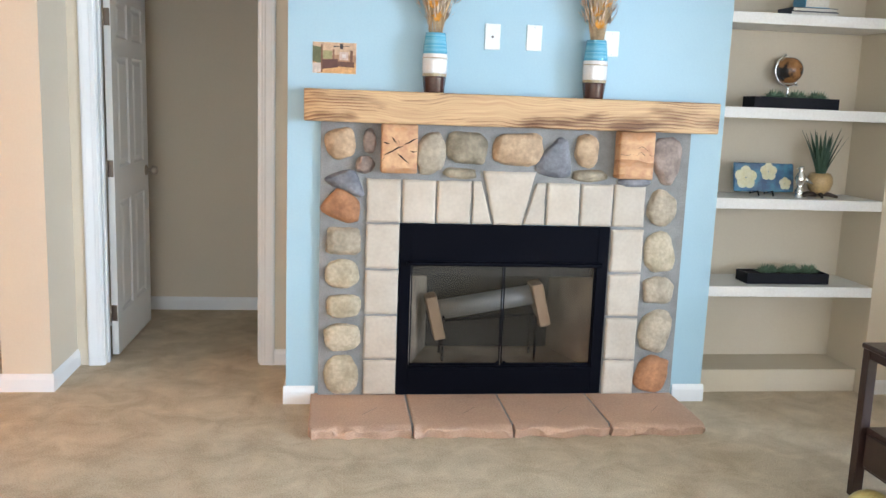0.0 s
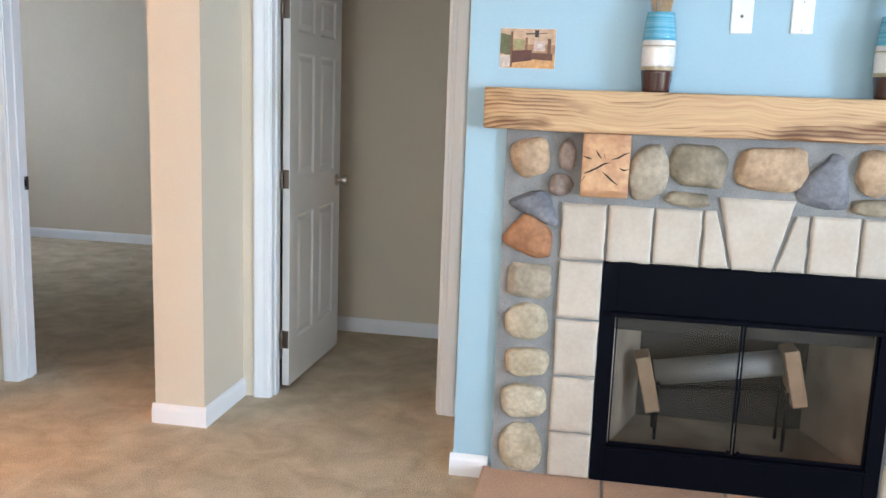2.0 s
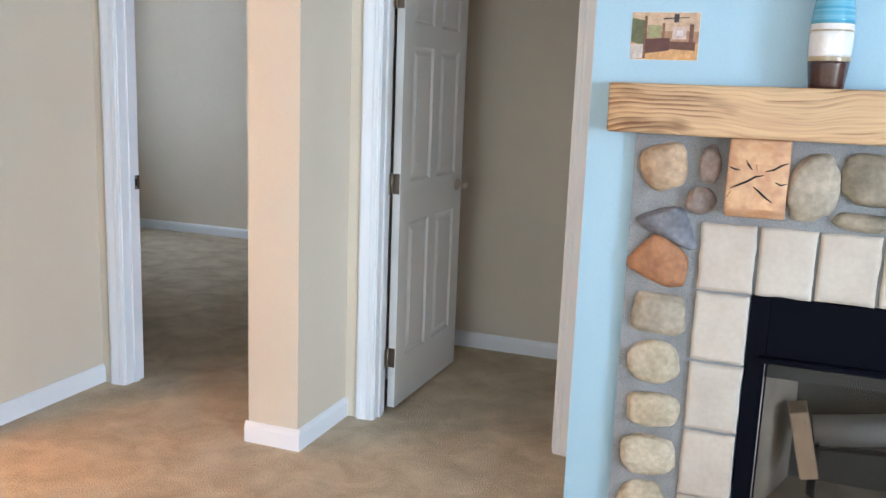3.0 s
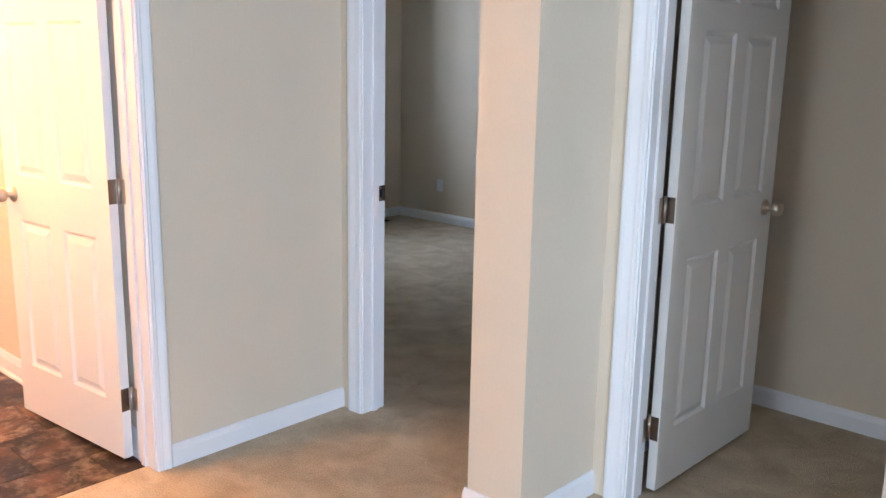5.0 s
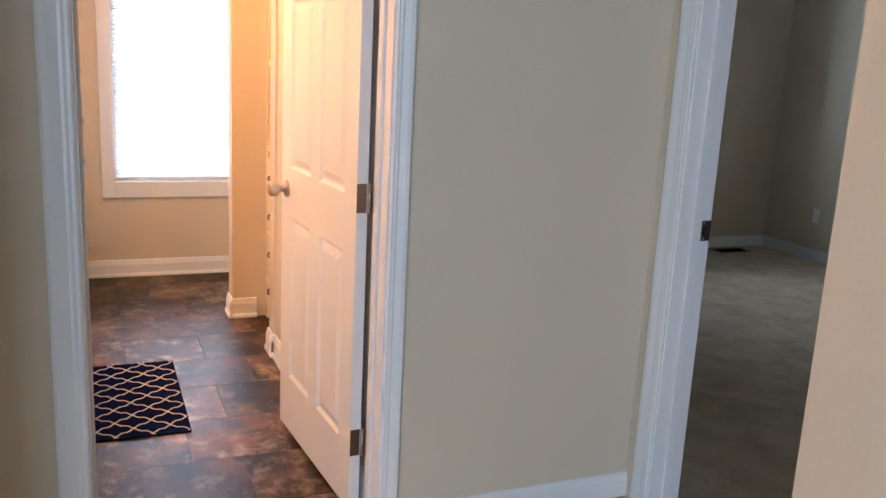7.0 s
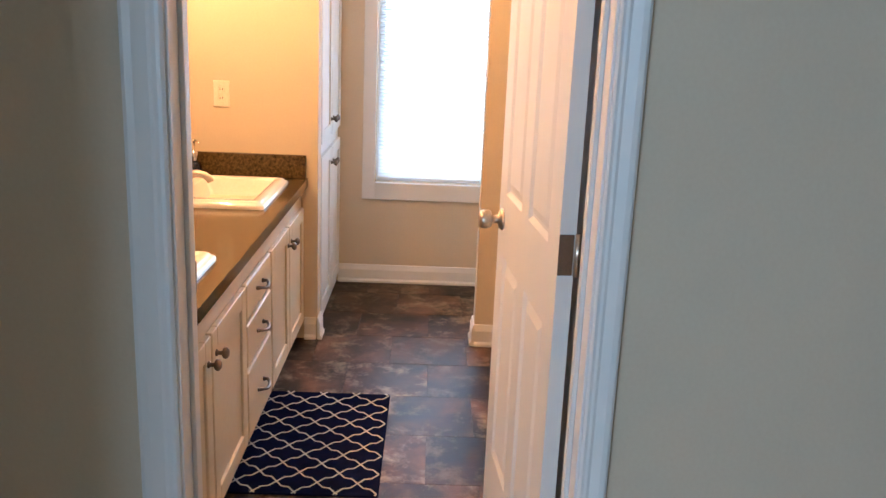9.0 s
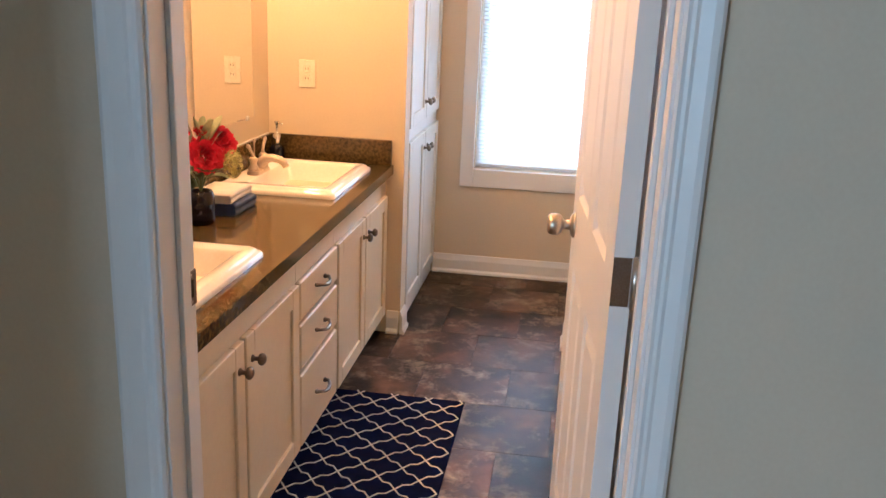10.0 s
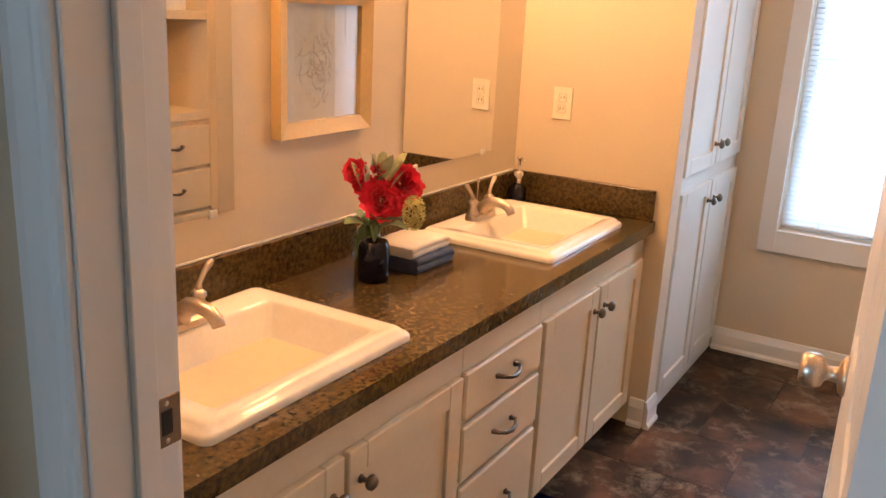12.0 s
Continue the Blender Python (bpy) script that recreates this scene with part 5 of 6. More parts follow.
for cx, w in SINKS:
    s = thing("sink", "white rectangular drop-in porcelain sink with stepped rim", "sink", (cx, 3.273, 0.785), "bathroom sinks")
    bm = bmesh.new()
    cy, d = 3.273, 0.456
    rings = []
    for dw, dd, oy, r, z in ((0, 0, 0, 0.02, 0.7855), (0, 0, 0, 0.022, 0.797), (-0.010, -0.010, 0, 0.022, 0.803), (-0.022, -0.022, 0, 0.02, 0.804), (-0.030, -0.030, 0, 0.02, 0.811),
                             (-0.044, -0.044, 0, 0.02, 0.815), (-0.060, -0.062, 0, 0.02, 0.815), (-0.130, -0.150, 0.026, 0.014, 0.8135), (-0.138, -0.158, 0.027, 0.014, 0.810), (-0.146, -0.166, 0.027, 0.014, 0.802),
                             (-0.24, -0.245, 0.026, 0.018, 0.722), (-0.30, -0.29, 0.024, 0.02, 0.684), (-0.335, -0.315, 0.02, 0.02, 0.674), (-0.52, -0.40, 0.01, 0.012, 0.668)):
        rings.append(rounded_ring(bm, cx, cy + oy, w + dw, d + dd, r, z))
    for p, q in zip(rings, rings[1:]):
        for i in range(len(p)):
            f = bm.faces.new((p[i], p[(i + 1) % len(p)], q[(i + 1) % len(p)], q[i]))
            f.smooth = True
    bm.faces.new(rings[-1])
    bmesh.ops.recalc_face_normals(bm, faces=bm.faces)
    part("basin", bm, PORCELAIN, s)
    part("drain", lathe([(0, 0), (0.02, 0), (0.022, 0.002), (0.012, 0.004), (0, 0.003)], 20, (cx, 3.285, 0.6685)), NICKEL, s, "metal drain")
    f = thing("faucet", "brushed nickel two-handle faucet on the sink rim", "faucet", (cx, 3.128, 0.815), "bathroom faucets")
    fx, fy, fz = cx + (0.012 if cx > -3.5 else 0.04), 3.128, 0.8145
    bm = bmesh.new()
    ring0 = rounded_ring(bm, fx, fy, 0.155, 0.05, 0.024, fz)
    ring1 = rounded_ring(bm, fx, fy, 0.150, 0.046, 0.022, fz + 0.014)
    ring2 = rounded_ring(bm, fx, fy, 0.13, 0.03, 0.014, fz + 0.02)
    for p, q in ((ring0, ring1), (ring1, ring2)):
        for i in range(len(p)):
            bm.faces.new((p[i], p[(i + 1) % len(p)], q[(i + 1) % len(p)], q[i]))
    bm.faces.new(ring2)
    part("base", bm, NICKEL, f)
    part("spout", tube([(fx, fy, fz + 0.010), (fx, fy + 0.006, fz + 0.034), (fx, fy + 0.03, fz + 0.054), (fx, fy + 0.06, fz + 0.059), (fx, fy + 0.088, fz + 0.053), (fx, fy + 0.107, fz + 0.038), (fx, fy + 0.112, fz + 0.026)],
                       [0.025, 0.022, 0.018, 0.0155, 0.015, 0.015, 0.0135], 18), NICKEL, f)
    for sgn in (-1, 1):
        h = part("valve", lathe([(0.02, 0), (0.02, 0.012), (0.014, 0.022), (0.013, 0.034), (0.017, 0.038), (0.017, 0.046), (0.008, 0.054), (0, 0.055)], 20, (fx + sgn * 0.053, fy, fz + 0.015)), NICKEL, f)
        part("lever", tube([(fx + sgn * 0.053, fy, fz + 0.064), (fx + sgn * 0.058, fy - 0.002, fz + 0.080), (fx + sgn * 0.074, fy - 0.004, fz + 0.100), (fx + sgn * 0.092, fy - 0.005, fz + 0.116), (fx + sgn * 0.099, fy - 0.005, fz + 0.121)],
                           [0.009, 0.0055, 0.0062, 0.0078, 0.0045], 12), NICKEL, h)
    part("lift_rod", tube([(fx, fy - 0.016, fz + 0.014), (fx, fy - 0.016, fz + 0.112), (fx, fy - 0.016, fz + 0.116), (fx, fy - 0.016, fz + 0.128)], [0.0025, 0.0025, 0.0055, 0.0045], 10), NICKEL, f)

# ---- on the countertop ----
DARKGLASS = material("navy_glass_jar", (0.003, 0.004, 0.012), 0.12, vary=0.1, bump=0.0, gloss=0.25)
GREENGLASS = material("green_glass_bottle", (0.04, 0.07, 0.02), 0.08, vary=0.1, bump=0.0, coat=0.5)
ROSE = material("red_rose_petals", (0.62, 0.011, 0.035), 0.55, vary=0.2, scale=40, bump=0.02)
LEAF = material("sage_leaf", (0.16, 0.22, 0.09), 0.6, vary=0.25, scale=30, bump=0.03)
HYDR = material("green_yellow_florets", (0.45, 0.44, 0.13), 0.7, vary=0.25, scale=60, bump=0.02)
jx, jy = -3.522, 3.198
jar = thing("jar_vase", "dark navy glass jar holding the flowers", "vase", (jx, jy, 0.785))
part("glass_body", lathe([(0, 0), (0.034, 0), (0.039, 0.005), (0.041, 0.02), (0.042, 0.06), (0.040, 0.092), (0.036, 0.104), (0.033, 0.107), (0.030, 0.105), (0.030, 0.09), (0, 0.088)], 36, (jx, jy, 0.785)), DARKGLASS, jar)
part("pale_emblem", lathe([(0, 0), (0.013, 0), (0.013, 0.0015), (0, 0.0015)], 18, (jx + 0.018, jy + 0.0375, 0.84), "Y"), DARKGLASS, jar)
bt = thing("green_bottle", "small green glass bottle beside the flower jar", "bottle", (-3.575, 3.139, 0.785))
part("glass_body", lathe([(0, 0), (0.032, 0), (0.034, 0.01), (0.034, 0.10), (0.028, 0.12), (0.018, 0.128), (0.018, 0.145), (0.021, 0.149), (0, 0.149)], 28, (-3.575, 3.139, 0.785)), GREENGLASS, bt)


def rose_mesh(c, r, aim, seed):
    """A rose head: shells of curled petals, tighter towards the heart."""
    rnd = random.Random(seed)
    bm = bmesh.new()
    axis = Vector(aim).normalized()
    side = axis.orthogonal().normalized()
    up = axis.cross(side)
    c = Vector(c)
    for ring, (rad, height, n, flare) in enumerate(((0.22, 0.62, 3, -0.06), (0.42, 0.64, 4, 0.0), (0.62, 0.58, 5, 0.10), (0.82, 0.44, 6, 0.26), (1.0, 0.26, 7, 0.42))):
        for i in range(n):
            a0 = 2 * math.pi * (i + 0.4 * ring) / n + rnd.uniform(-0.15, 0.15)
            wid = 2 * math.pi / n * 0.72
            lift = rnd.uniform(-0.16, 0.2)
            rows = []
            for j in range(5):
                v = j / 4
                row = []
                for k in range(6):
                    u = k / 5 - 0.5
                    a = a0 + u * wid * 2 * (0.55 + 0.45 * math.sin(math.pi * min(1, v * 0.75 + 0.15)))
                    q = rad * (0.35 + 0.65 * math.sin(v * math.pi / 2)) + flare * v ** 3 * 0.4 + rnd.uniform(-0.02, 0.02) + 0.09 * v * v * math.sin(k * 2.1 + i * 1.7 + ring)
                    hgt = -0.25 + (height + lift + 0.25) * v - 0.10 * flare * v ** 4 - 0.2 * (2 * u) ** 2 * v + 0.05 * v * math.cos(k * 2.6 + i)
                    row.append(bm.verts.new(c + r * (side * math.cos(a) * q + up * math.sin(a) * q + axis * hgt)))
                rows.append(row)
            for p, q in zip(rows, rows[1:]):
                for k in range(5):
                    f = bm.faces.new((p[k], p[k + 1], q[k + 1], q[k]))
                    f.smooth = True
    return bm


bq = thing("rose_bouquet", "red artificial roses with sage leaves and pale green florets", "bouquet", (jx, jy, 0.9))


def spray(u, w, z):
    """A place in the bouquet: across, towards the room, and up."""
    return (jx - 0.57 * u + 0.82 * w, jy + 0.82 * u + 0.57 * w, z)


for k, (u, w, z, r, aim) in enumerate(((0.018, 0.005, 1.0, 0.050, (0.8, 0.7, 0.35)), (0.072, -0.025, 1.037, 0.044, (0.5, 0.8, 0.6)), (-0.052, -0.03, 1.062, 0.030, (0.9, 0.0, 0.5)),
                                       (-0.030, -0.02, 1.03, 0.026, (0.9, 0.2, 0.5)), (0.005, 0.0, 1.075, 0.018, (0.5, 0.3, 1)))):
    part("rose", rose_mesh(spray(u, w, z), r, aim, k), ROSE, bq, "red rose head")
    a, b = spray(u * 0.6, w * 0.6, z - 0.05), spray(u, w, z)
    part("stem", tube([(jx, jy, 0.89), a, b], 0.003, 6), LEAF, bq, "green stem")
rnd = random.Random(8)
bm = bmesh.new()
for i in range(120):
    v = Vector((rnd.gauss(0, 1), rnd.gauss(0, 1), rnd.gauss(0, 1))).normalized()
    p = Vector(spray(0.098, 0.02, 0.972)) + Vector((v.x * 0.026, v.y * 0.026, v.z * 0.042))
    petal_disc(p, v, 0.011, 4, bm, rnd)
tagged(part("florets", bm, HYDR, bq, "pale green floret cluster"), kind="stuff")


def leaf_mesh(base, tip, width, sag):
    b, t = Vector(base), Vector(tip)
    way = t - b
    side = way.cross(Vector((0, 0.3, 1))).normalized()
    bm = bmesh.new()
    prev = None
    for s in range(7):
        u = s / 6
        c = b + way * u + Vector((0, 0, sag * 4 * u * (1 - u)))
        w = width * math.sin(math.pi * min(0.98, u * 0.93 + 0.05)) ** 0.8
        row = [bm.verts.new(c - side * w + Vector((0, 0, w * 0.3))), bm.verts.new(c), bm.verts.new(c + side * w + Vector((0, 0, w * 0.3)))]
        if prev:
            for j in (0, 1):
                f = bm.faces.new((prev[j], prev[j + 1], row[j + 1], row[j]))
                f.smooth = True
        prev = row
    return bm


PALELEAF = material("pale_sage_leaf", (0.42, 0.46, 0.27), 0.6, vary=0.2, scale=30, bump=0.03)
for k in range(16):
    u = -0.06 + 0.12 * rnd.random()
    z = 1.03 + 0.05 * rnd.random()
    b = spray(u * 0.7, -0.01, z - 0.02)
    t = spray(u * 1.25 + rnd.uniform(-0.03, 0.03), rnd.uniform(-0.02, 0.03), z + rnd.uniform(0.03, 0.06))
    part("leaf", leaf_mesh(b, t, 0.011 + 0.006 * rnd.random(), 0.006), PALELEAF, bq, "pale sage leaf")
for k in range(9):
    u = -0.075 + 0.16 * k / 8
    part("leaf", leaf_mesh(spray(u * 0.3, 0, 0.93), spray(u, 0.05 * math.cos(k * 1.7), 0.945 + 0.02 * math.sin(k * 2.1)), 0.02, 0.008), LEAF, bq, "dark green leaf")


def towel_mesh(x0, x1, y0, y1, z0, layers, h, seed):
    """A folded towel: soft layers joined by a round fold in front."""
    bm = bmesh.new()
    rows, n = [], 18
    prof = []
    for k in range(layers):
        zc = z0 + h * (k + 0.5)
        prof += [(y0, zc - h * 0.5)] if k == 0 else []
        for a in (-80, -45, 0, 45, 80):
            prof.append((y1 - h * 0.5 + h * 0.5 * math.cos(radians(a)), zc + h * 0.5 * math.sin(radians(a))))
    prof.append((y0, z0 + h * layers))
    for i in range(n + 1):
        u = i / n
        end = max(0, abs(u - 0.5) * 2 - 0.9) * 10
        row = []
        for y, z in prof:
            q = Vector((u * 6 + seed, y * 20, z * 30))
            row.append(bm.verts.new((x0 + (x1 - x0) * u, y + noise.noise(q) * 0.004, max(z0, z + noise.noise(q + Vector((3, 3, 3))) * 0.003 - end * 0.004 * (z > z0 + h * layers * 0.5)))))
        rows.append(row)
    for p, q in zip(rows, rows[1:]):
        for j in range(len(prof)):
            f = bm.faces.new((p[j], p[(j + 1) % len(prof)], q[(j + 1) % len(prof)], q[j]))
            f.smooth = True
    bm.faces.new(rows[0][::-1]), bm.faces.new(rows[-1])
    bmesh.ops.recalc_face_normals(bm, faces=bm.faces)
    return bm


TERRYB = material("slate_blue_terry", (0.05, 0.075, 0.16), 0.95, vary=0.2, scale=30, fine=400, bump=0.3, dist=0.003)
TERRYW = material("white_terry", (0.75, 0.72, 0.68), 0.95, vary=0.05, scale=30, fine=400, bump=0.3, dist=0.003)
solid("folded_towel", towel_mesh(-3.815, -3.628, 3.13, 3.268, 0.7852, 2, 0.021, 1), TERRYB, "folded slate-blue towel on the countertop", "towel", group="folded towels")
solid("folded_towel", towel_mesh(-3.805, -3.618, 3.125, 3.255, 0.8275, 2, 0.016, 5), TERRYW, "folded white towel on the blue towel", "towel", group="folded towels")
sd = thing("soap_dispenser", "dark glass soap dispenser with chrome pump in the corner", "soap dispenser", (-4.60, 3.07, 0.785))
part("bottle", lathe([(0, 0), (0.03, 0), (0.032, 0.01), (0.032, 0.062), (0.018, 0.074), (0.014, 0.08), (0, 0.08)], 24, (-4.60, 3.07, 0.785)), DARKGLASS, sd)
part("pump", lathe([(0.016, 0.078), (0.017, 0.082), (0.017, 0.116), (0.012, 0.122), (0.005, 0.126), (0.005, 0.165), (0.010, 0.166), (0.010, 0.174), (0, 0.175)], 16, (-4.60, 3.07, 0.785)), SILVER, sd, "chrome pump")
part("nozzle", tube([(-4.60, 3.07, 0.955), (-4.575, 3.095, 0.956), (-4.565, 3.105, 0.951)], 0.0045, 8), SILVER, sd, "chrome nozzle")

# ---- mirrors, picture, plates, lamps over the vanity ----
CLIP = material("clear_clip", (0.7, 0.7, 0.68), 0.2, vary=0.02, bump=0.0)
for x0, x1, z0 in ((-3.224, -2.66, 0.992), (-4.492, -3.925, 0.988)):
    m = thing("wall_mirror", "frameless wall mirror above the vanity", "mirror", ((x0 + x1) / 2, 3.002, z0), "vanity mirrors")
    part("mirror_glass", boxes((x0, x1, 3.0015, 3.0075, z0, 1.93)), MIRROR, m)
    for sgn in (0.12, 0.88):
        part("mirror_clip", boxes((x0 + (x1 - x0) * sgn - 0.012, x0 + (x1 - x0) * sgn + 0.012, 3.0015, 3.012, z0 - 0.008, z0 + 0.012), bevel=0.002), CLIP, m, "clear plastic clip")

GOLD = material("champagne_gold_frame", (0.58, 0.42, 0.18), 0.42, 0.25, vary=0.05, scale=6, bump=0.01, grain=0.1)
MAT_BOARD = material("white_mat_board", (0.80, 0.78, 0.74), 0.7, vary=0.02, bump=0.02)
SKETCH = material("sketch_wash", (0.62, 0.58, 0.54), 0.7, vary=0.3, scale=40, bump=0.0)
PAPER = material("sketch_paper", (0.79, 0.77, 0.73), 0.7, vary=0.06, scale=18, bump=0.0)
ax0, ax1, az0, az1 = -3.722, -3.357, 1.143, 1.5
art = thing("framed_sketch", "pale sketch in a champagne gold frame on the wall", "picture", ((ax0 + ax1) / 2, 3.002, az0))
fw = 0.036
for p in (((ax0, az0), (ax1, az0), (ax1 - fw, az0 + fw), (ax0 + fw, az0 + fw)), ((ax1, az0), (ax1, az1), (ax1 - fw, az1 - fw), (ax1 - fw, az0 + fw)),
          ((ax1, az1), (ax0, az1), (ax0 + fw, az1 - fw), (ax1 - fw, az1 - fw)), ((ax0, az1), (ax0, az0), (ax0 + fw, az0 + fw), (ax0 + fw, az1 - fw))):
    bm = bmesh.new()
    back = [bm.verts.new((x, 3.0005, z)) for x, z in p]
    front = [bm.verts.new((x, 3.033 if i < 2 else 3.021, z)) for i, (x, z) in enumerate(p)]
    bm.faces.new(back), bm.faces.new(front[::-1])
    for i in range(4):
        bm.faces.new((back[i], back[(i + 1) % 4], front[(i + 1) % 4], front[i]))
    bmesh.ops.recalc_face_normals(bm, faces=bm.faces)
    part("frame_bar", bm, GOLD, art, "champagne gold bar")
part("mat_board", boxes((ax0 + fw, ax1 - fw, 3.0005, 3.007, az0 + fw, az1 - fw)), MAT_BOARD, art, "white mat board")
sheet = part("sketch", boxes((ax0 + 0.085, ax1 - 0.075, 3.007, 3.0076, az0 + 0.075, az1 - 0.06)), PAPER, art, "pale paper with grey sketch lines")
rnd = random.Random(17)
for k in range(80):
    cx = ax0 + 0.19 + rnd.gauss(0, 0.035)
    cz = az0 + 0.17 + rnd.gauss(0, 0.05)
    a, ln = rnd.uniform(-1.2, 1.2), rnd.uniform(0.008, 0.035)
    pts = [(cx + ln * math.cos(a + s * 0.5) * s, 3.0079, cz + ln * math.sin(a + s * 0.5) * s) for s in (-1, -0.3, 0.4, 1)]
    part("pencil_stroke", tube(pts, [0.0004, rnd.uniform(0.0006, 0.002), 0.001, 0.0004], 4), SKETCH, sheet)
pane = part("picture_glass", boxes((ax0 + fw - 0.002, ax1 - fw + 0.002, 3.011, 3.013, az0 + fw - 0.002, az1 - fw + 0.002)), GLASS, art, "clear picture glass")
pane.visible_shadow = False

op = thing("outlet_plate", "ivory duplex outlet plate on the warm-lit wall", "outlet", (-4.70, 3.176, 1.10))
part("plate", boxes((-4.70, -4.694, 3.138, 3.214, 1.098, 1.216), bevel=0.003), IVORY, op)
for dz in (-0.02, 0.02):
    sk = part("socket", boxes((-4.6945, -4.692, 3.161, 3.191, 1.157 + dz - 0.0155, 1.157 + dz + 0.0155), bevel=0.003), IVORY, op)
    for dy in (-0.006, 0.006):
        part("slot", boxes((-4.6925, -4.6915, 3.176 + dy - 0.0012, 3.176 + dy + 0.0012, 1.157 + dz - 0.003, 1.157 + dz + 0.006)), GAP, sk)

WARM = glowing("warm_bulb", (1.0, 0.42, 0.125), 690.0)
for cx in (-2.95, -4.22):
    lamp = thing("vanity_light", "nickel vanity light bar with three warm globes", "wall lamp", (cx, 3.002, 2.02), "vanity lights")
    part("back_plate", boxes((cx - 0.27, cx + 0.27, 3.0015, 3.025, 2.03, 2.10), bevel=0.004), NICKEL, lamp)
    for dx in (-0.19, 0, 0.19):
        part("globe", lathe([(0.045 * math.sin(math.pi * i / 14), -0.045 * math.cos(math.pi * i / 14)) for i in range(15)], 20, (cx + dx, 3.08, 2.06)), WARM, lamp, "glowing warm glass globe")
        part("socket_cup", lathe([(0.02, 0), (0.024, 0.03), (0.018, 0.034), (0, 0.034)], 14, (cx + dx, 3.023, 2.06), "Y"), NICKEL, lamp)

dome = thing("ceiling_lamp", "warm glowing dome lamp on the bathroom ceiling", "ceiling lamp", (-4.1, 3.95, 2.44))
part("canopy", lathe([(0.15, 2.44), (0.15, 2.42), (0.14, 2.415), (0, 2.415)], 32, (-4.1, 3.95, 0)), NICKEL, dome)
part("shade", lathe([(0.135, 2.414), (0.128, 2.385), (0.10, 2.36), (0.05, 2.345), (0, 2.34)], 32, (-4.1, 3.95, 0)), glowing("warm_dome", (1.0, 0.45, 0.13), 250.0), dome, "glowing frosted glass shade")

# ---- linen cabinet ----
lc = thing("linen_cabinet", "tall white linen cabinet with four shaker doors", "cabinet", (-5.245, 3.3, 0))
part("body", boxes((-5.688, -4.802, 3.002, 3.594, 0.0, 2.36)), LINEN, lc)
for x0, x1, kx in ((-5.236, -4.835, -5.20), (-5.655, -5.252, -5.288)):
    shaker_door(lc, x0, x1, 0.07, 0.862, 3.594, LINEN, knob=kx, knob_z=0.785)
    shaker_door(lc, x0, x1, 0.925, 2.30, 3.594, LINEN, knob=kx, knob_z=1.01)

# ---- built-in drawers opposite the vanity ----
bi = thing("built_in_drawers", "cream built-in drawers with open shelves above", "cabinet", (-4.40, 4.65, 0))
part("body", boxes((-4.678, -4.63, 4.55, 4.858, 0, 2.3), (-4.18, -4.132, 4.55, 4.858, 0, 2.3), (-4.63, -4.18, 4.57, 4.858, 0, 0.92), (-4.63, -4.18, 4.84, 4.858, 0.92, 2.3)), CREAM, bi)
for z in (0.92, 1.36, 1.80, 2.26):
    part("shelf_board", boxes((-4.63, -4.18, 4.552, 4.84, z, z + 0.035), bevel=0.002), CREAM, bi)
for k in range(4):
    z = 0.11 + 0.2 * k
    dr = part("drawer", boxes((-4.625, -4.185, 4.542, 4.569, z, z + 0.185), bevel=0.005), CREAM, bi)
    bow_handle(dr, -4.405, 4.542, z + 0.10, -1)
bx = thing("storage_box", "small white lidded storage box on the open shelf", "box", (-4.45, 4.67, 1.395))
part("box_body", boxes((-4.55, -4.36, 4.59, 4.75, 1.395, 1.45), bevel=0.004), PLASTIC, bx)
part("lid", boxes((-4.555, -4.355, 4.585, 4.755, 1.45, 1.468), bevel=0.003), PLASTIC, bx)

# ---- bathroom window ----
win = tagged(new("window_bath"), "white-framed window with lowered white blinds", "window", kind="structure")
wy0, wy1, wz0, wz1 = 3.812, 4.72, 0.605, 2.0
for y0, y1, z0, z1 in ((wy0 - 0.074, wy0, wz0 - 0.1, wz1 + 0.07), (wy1, wy1 + 0.074, wz0 - 0.1, wz1 + 0.07), (wy0, wy1, wz0 - 0.1, wz0), (wy0, wy1, wz1, wz1 + 0.07)):
    part("casing", boxes((-5.69, -5.672, y0, y1, z0, z1), bevel=0.003), WHITE, win)
part("sash", boxes((-5.80, -5.765, wy0, wy0 + 0.04, wz0, wz1), (-5.80, -5.765, wy1 - 0.04, wy1, wz0, wz1), (-5.80, -5.765, wy0 + 0.04, wy1 - 0.04, wz0, wz0 + 0.04),
                   (-5.80, -5.765, wy0 + 0.04, wy1 - 0.04, wz1 - 0.04, wz1), (-5.80, -5.765, wy0 + 0.04, wy1 - 0.04, 1.70, 1.74)), WHITE, win)
for z0, z1 in ((wz0 + 0.04, 1.70), (1.74, wz1 - 0.04)):
    pane = part("pane", boxes((-5.786, -5.782, wy0 + 0.04, wy1 - 0.04, z0, z1)), GLASS, win)
    pane.visible_shadow = False
BLIND = bpy.data.materials.new("white_blind_slat")
BLIND.use_nodes = True
bn, bl = BLIND.node_tree.nodes, BLIND.node_tree.links
tr, mx, pr = bn.new("ShaderNodeBsdfTranslucent"), bn.new("ShaderNodeMixShader"), bn["Principled BSDF"]
pr.inputs["Base Color"].default_value, pr.inputs["Roughness"].default_value = (0.85, 0.86, 0.88, 1), 0.4
tr.inputs[0].default_value = (0.85, 0.88, 0.92, 1)
mx.inputs[0].default_value = 0.7
bl.new(pr.outputs[0], mx.inputs[1]), bl.new(tr.outputs[0], mx.inputs[2]), bl.new(mx.outputs[0], bn["Material Output"].inputs[0])
blind = thing("window_blind", "white horizontal mini blind lowered in the window", "blind", (-5.735, (wy0 + wy1) / 2, wz0))
